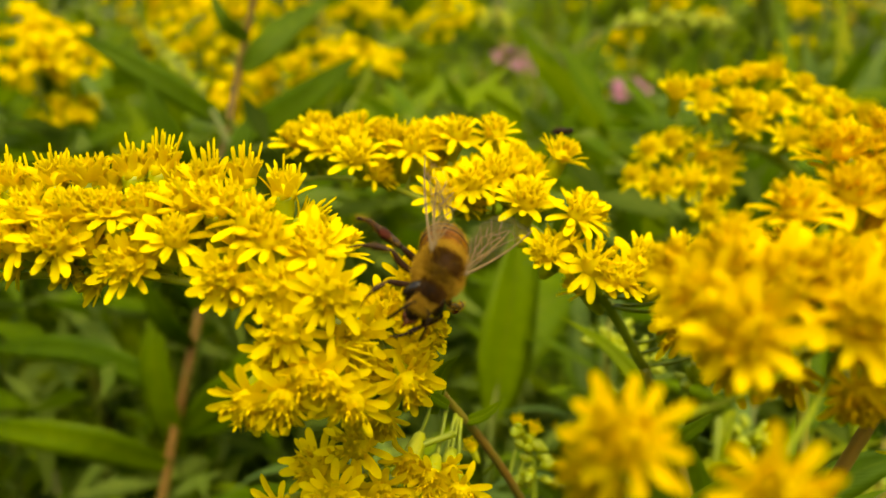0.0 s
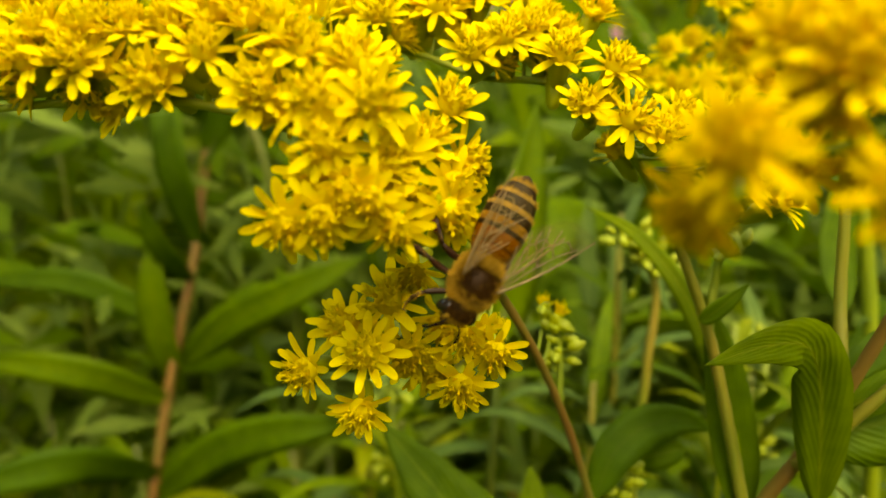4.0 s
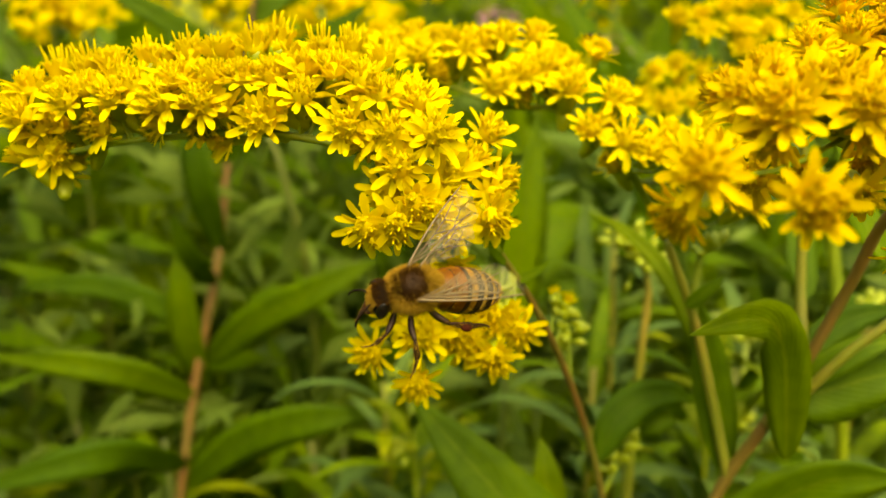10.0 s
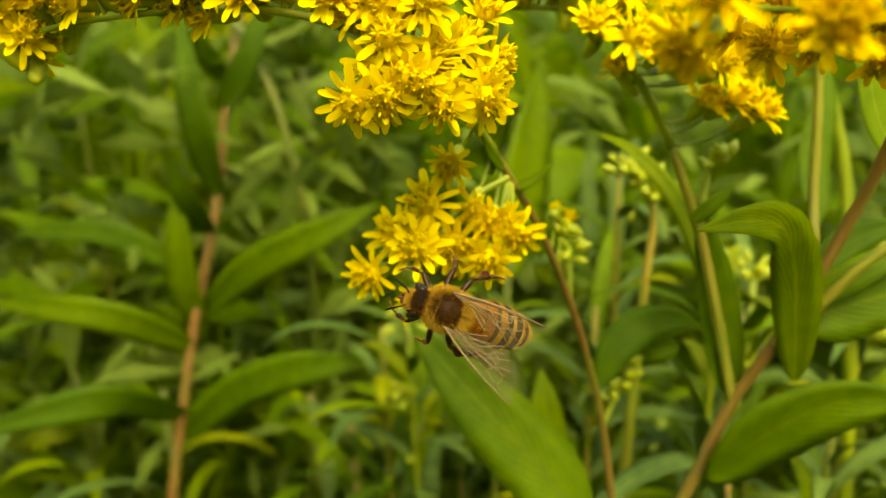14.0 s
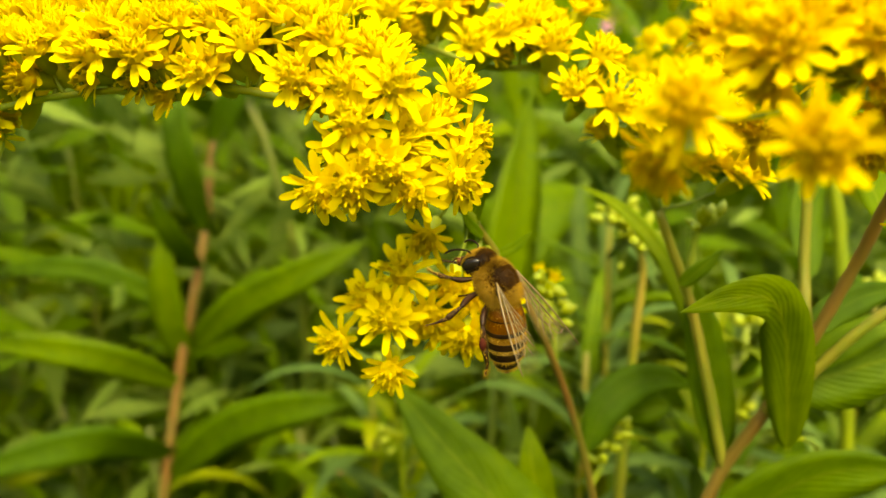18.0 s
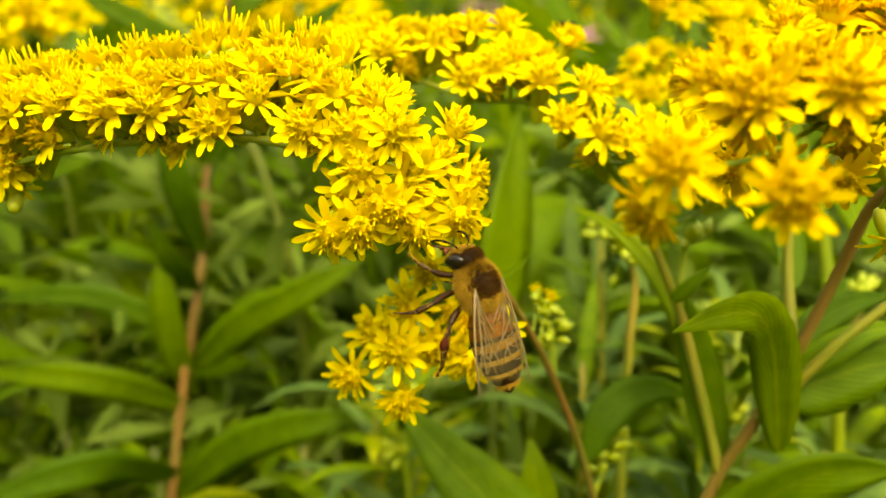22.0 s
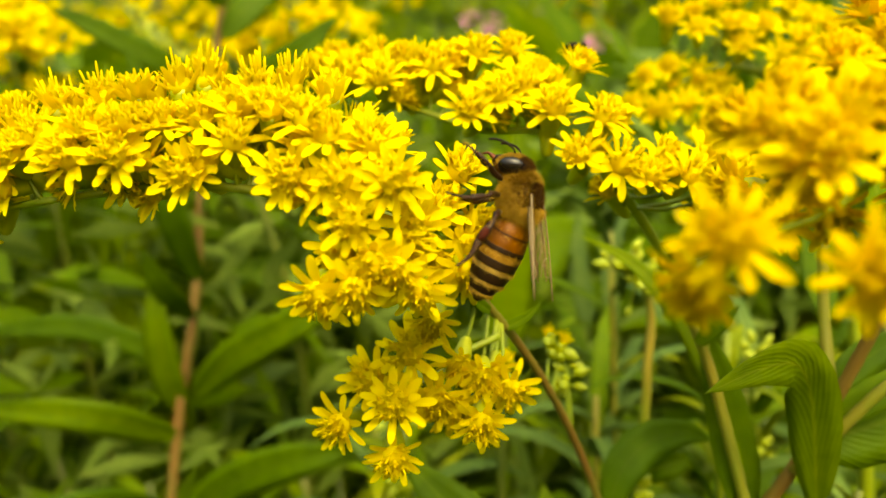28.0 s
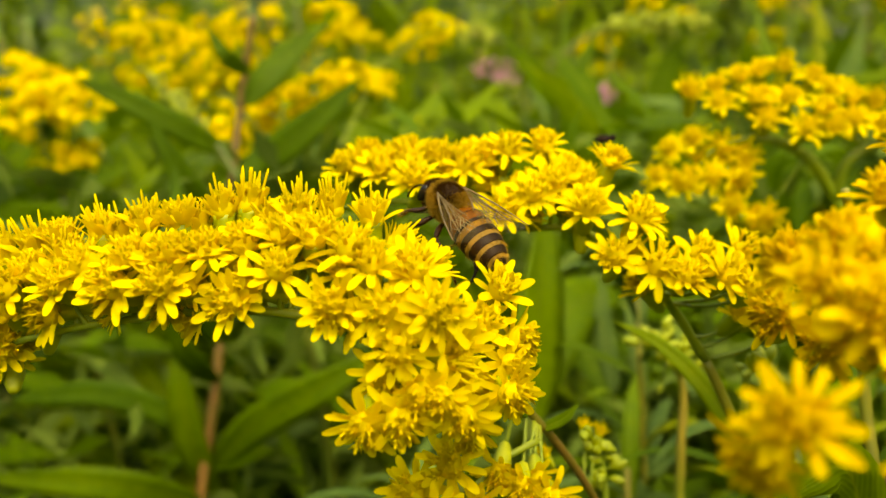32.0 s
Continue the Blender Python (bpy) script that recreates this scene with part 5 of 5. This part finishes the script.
BEE_PATH = [
    (0.0, -0.3, 54.3, 932.6, -40, 22, -108),
    (0.5, -1.1, 57.8, 931.4, -43, 24, -109),
    (1.0, 0.2, 58.6, 927.2, -48, 57, -80),
    (1.5, -0.7, 57.5, 920.6, -66, 65, -126),
    (2.0, 0.6, 57.2, 918.6, -58, 66, -114),
    (2.5, 0.6, 55.9, 919.6, -59, 46, -140),
    (3.0, -0.7, 54.9, 920.1, -57, 30, -147),
    (4.0, -1.1, 54.3, 917.3, -58, 51, -138),
    (4.5, -2.8, 53.1, 917.5, -66, 38, -152),
    (6.5, -3.5, 45.3, 919.8, -60, 32, -151),
    (7.0, -3.0, 45.7, 919.1, -57, 37, -144),
    (8.0, -6.0, 44.5, 918.8, -61, 11, -152),
    (9.0, -7.5, 44.2, 919.3, -62, -9, -160),
    (10.0, -10.9, 41.1, 920.6, -45, 2, -164),
    (10.5, -11.3, 39.2, 915.3, -60, 13, -158),
    (11.0, -12.6, 37.0, 912.3, -63, 9, -155),
    (12.0, -10.6, 35.6, 911.7, -37, 38, -130),
    (12.5, -9.5, 40.4, 908.9, -31, 46, -117),
    (13.0, -8.3, 44.9, 906.5, -69, 23, -142),
    (13.5, -7.8, 46.2, 905.4, -79, 2, -157),
    (14.2, -6.4, 45.2, 906.0, -58, -32, 179),
    (14.9, -3.3, 45.3, 909.6, 1, -69, 136),
    (15.5, -1.0, 44.9, 913.0, 122, -59, 35),
    (16.0, 1.7, 45.4, 912.8, 120, -64, 44),
    (17.0, 1.2, 48.5, 914.7, 17, -60, 142),
    (18.0, 0.3, 53.3, 913.6, -12, -55, 149),
    (19.0, 1.4, 50.6, 916.3, -8, -59, 144),
    (20.0, 0.6, 45.8, 917.7, 8, -65, 132),
    (21.0, -0.5, 45.7, 919.1, -35, -57, 157),
    (21.5, -1.9, 45.4, 919.2, -41, -41, 168),
    (22.0, -2.3, 45.6, 919.4, -12, -70, 139),
    (23.0, -1.7, 48.1, 920.8, 15, -67, 126),
    (24.0, 0.1, 49.6, 923.7, 84, -68, 53),
    (25.0, -1.1, 50.0, 922.7, 33, -71, 100),
    (25.5, 0.7, 51.5, 923.3, 104, -66, 45),
    (27.5, 2.2, 56.1, 927.3, 98, -69, 55),
    (28.0, 1.7, 56.0, 928.6, 82, -72, 71),
    (28.5, 0.9, 60.4, 930.9, 81, -67, 74),
    (29.0, -2.7, 64.0, 934.1, -17, -32, 167),
    (29.5, -4.1, 66.5, 935.6, -6, -36, 165),
    (30.0, -4.7, 67.6, 935.0, -10, -32, 167),
    (30.5, -5.6, 70.7, 935.6, -10, -33, 168),
    (31.0, -6.6, 70.7, 936.6, -10, -27, 170),
    (31.5, -6.7, 72.0, 936.5, -5, -29, 132),
    (32.0, -6.5, 70.7, 936.3, -2, -29, 123),
]
BEE_BEND = [
    (0.0, 28, 30, 24),
    (0.5, 28, 30, 22),
    (1.0, 0, 10, 30),
    (1.5, 0, 2, 30),
    (2.0, 0, 2, 34),
    (2.5, 0, 4, 36),
    (3.0, 0, 6, 40),
    (4.0, 0, 4, 34),
    (4.5, 0, 6, 34),
    (6.5, 0, 20, 28),
    (7.0, 0, 24, 28),
    (8.0, 30, 40, 30),
    (9.0, 36, 25, 14),
    (10.0, 26, 46, 10),
    (10.5, 12, 22, 26),
    (11.0, 14, 14, 14),
    (12.0, 12, 6, 22),
    (12.5, 8, 0, 14),
    (13.0, 8, -4, 40),
    (13.5, 10, -4, 40),
    (14.2, 20, -4, 30),
    (14.9, 40, -6, 16),
    (15.5, 50, -6, 10),
    (16.0, 62, -6, 6),
    (17.0, 40, 0, 18),
    (18.0, 36, 5, 30),
    (19.0, 36, 2, 26),
    (20.0, 36, -4, 16),
    (21.0, 0, -10, 38),
    (21.5, 0, -10, 52),
    (22.0, 0, -10, 26),
    (23.0, 16, -10, 20),
    (24.0, 14, -8, 16),
    (25.0, 16, -8, 22),
    (25.5, 22, -6, 20),
    (27.5, 26, -6, 16),
    (28.0, 26, -4, 18),
    (28.5, 10, 8, 26),
    (29.0, 36, 26, 32),
    (29.5, 14, 5, 14),
    (30.0, 8, 2, 18),
    (30.5, 8, 2, 14),
    (31.0, 6, 2, 14),
    (31.5, 6, 6, 24),
    (32.0, 4, 8, 26),
]


# how far the legs are drawn in under the body on the right and the left side, and swung fore and aft, front to hind
BEE_LEGS = [
    (0.0, -8, 60, 0, 0, -38),
    (1.0, -8, 55, 0, 0, -30),
    (2.0, -5, 60, 0, -6, -12),
    (3.0, 0, 62, 5, 0, -10),
    (4.5, 0, 62, 0, 5, -16),
    (7.0, 2, 60, 6, -4, -14),
    (8.0, 20, 30, 0, 4, 0),
    (9.0, 52, 12, 4, 0, 14),
    (10.0, 58, 8, 0, -4, 18),
    (11.0, 40, 30, 4, 0, 6),
    (12.0, 20, 50, 0, 6, 0),
    (13.0, 4, 58, -4, 0, -10),
    (13.5, 4, 56, 0, 6, -8),
    (15.5, 58, 8, 0, 4, 14),
    (17.0, 58, 6, 5, 0, 10),
    (18.0, 60, 8, 0, 5, 12),
    (20.0, 58, 6, 4, -4, 10),
    (22.0, 58, 4, 0, 4, 4),
    (25.0, 58, 0, 5, 0, -6),
    (28.0, 58, 2, 0, 5, -4),
    (29.0, 60, 14, 4, -4, 16),
    (30.0, 58, 16, 0, 5, 20),
    (31.0, 58, 14, 5, 0, 22),
    (32.0, 58, 14, 0, 4, 18),
]


# how far the lowest twig has sunk or risen, in degrees
TWIG_SWAY = [(0.0, 6), (2.0, 4), (4.0, 5), (7.0, 9), (9.0, 4), (10.0, 2), (10.5, -7), (11.0, -15), (12.0, -15), (13.0, -11), (13.5, -9), (15.5, 0), (16.0, 0), (19.0, -3), (22.0, -4), (23.5, 0), (25.0, 2), (29.0, 3), (32.0, 2)]


def motions():
    root = TWIG_ROOT - plant_a.location
    for ob in swaying:
        rest = ob.matrix_basis.copy()
        walk(ob, [(t, Matrix.Translation(root) @ pose(0, 0, 0, 0, turn, 0) @ Matrix.Translation(-root) @ rest) for t, turn in TWIG_SWAY])
    walk(bee, [(t, pose(x / 1000, y / 1000, z / 1000, rx, ry, rz)) for t, x, y, z, rx, ry, rz in BEE_PATH])
    walk(abdomen, [(t, Matrix.Translation(ABDOMEN_AT) @ pose(0, 0, 0, 0, -bend, 0)) for t, bend, near, far in BEE_BEND])
    for (s, which), leg_part in legs.items():
        hip = leg_part.matrix_basis.translation.copy()
        walk(leg_part, [(t, Matrix.Translation(hip) @ pose(0, 0, 0, -s * (near if s < 0 else far), 0, s * swing[which])) for t, near, far, *swing in BEE_LEGS])
    for (s, which), w in wings.items():
        hinge = w.matrix_basis.translation.copy()
        walk(w, [(t, Matrix.Translation(hinge) @ pose(0, 0, 0, s * (12 - 0.3 * max(near, far)), 9, -s * (far if s > 0 else near) * (1.0 if which == 0 else 0.8))) for t, bend, near, far in BEE_BEND])


motions()
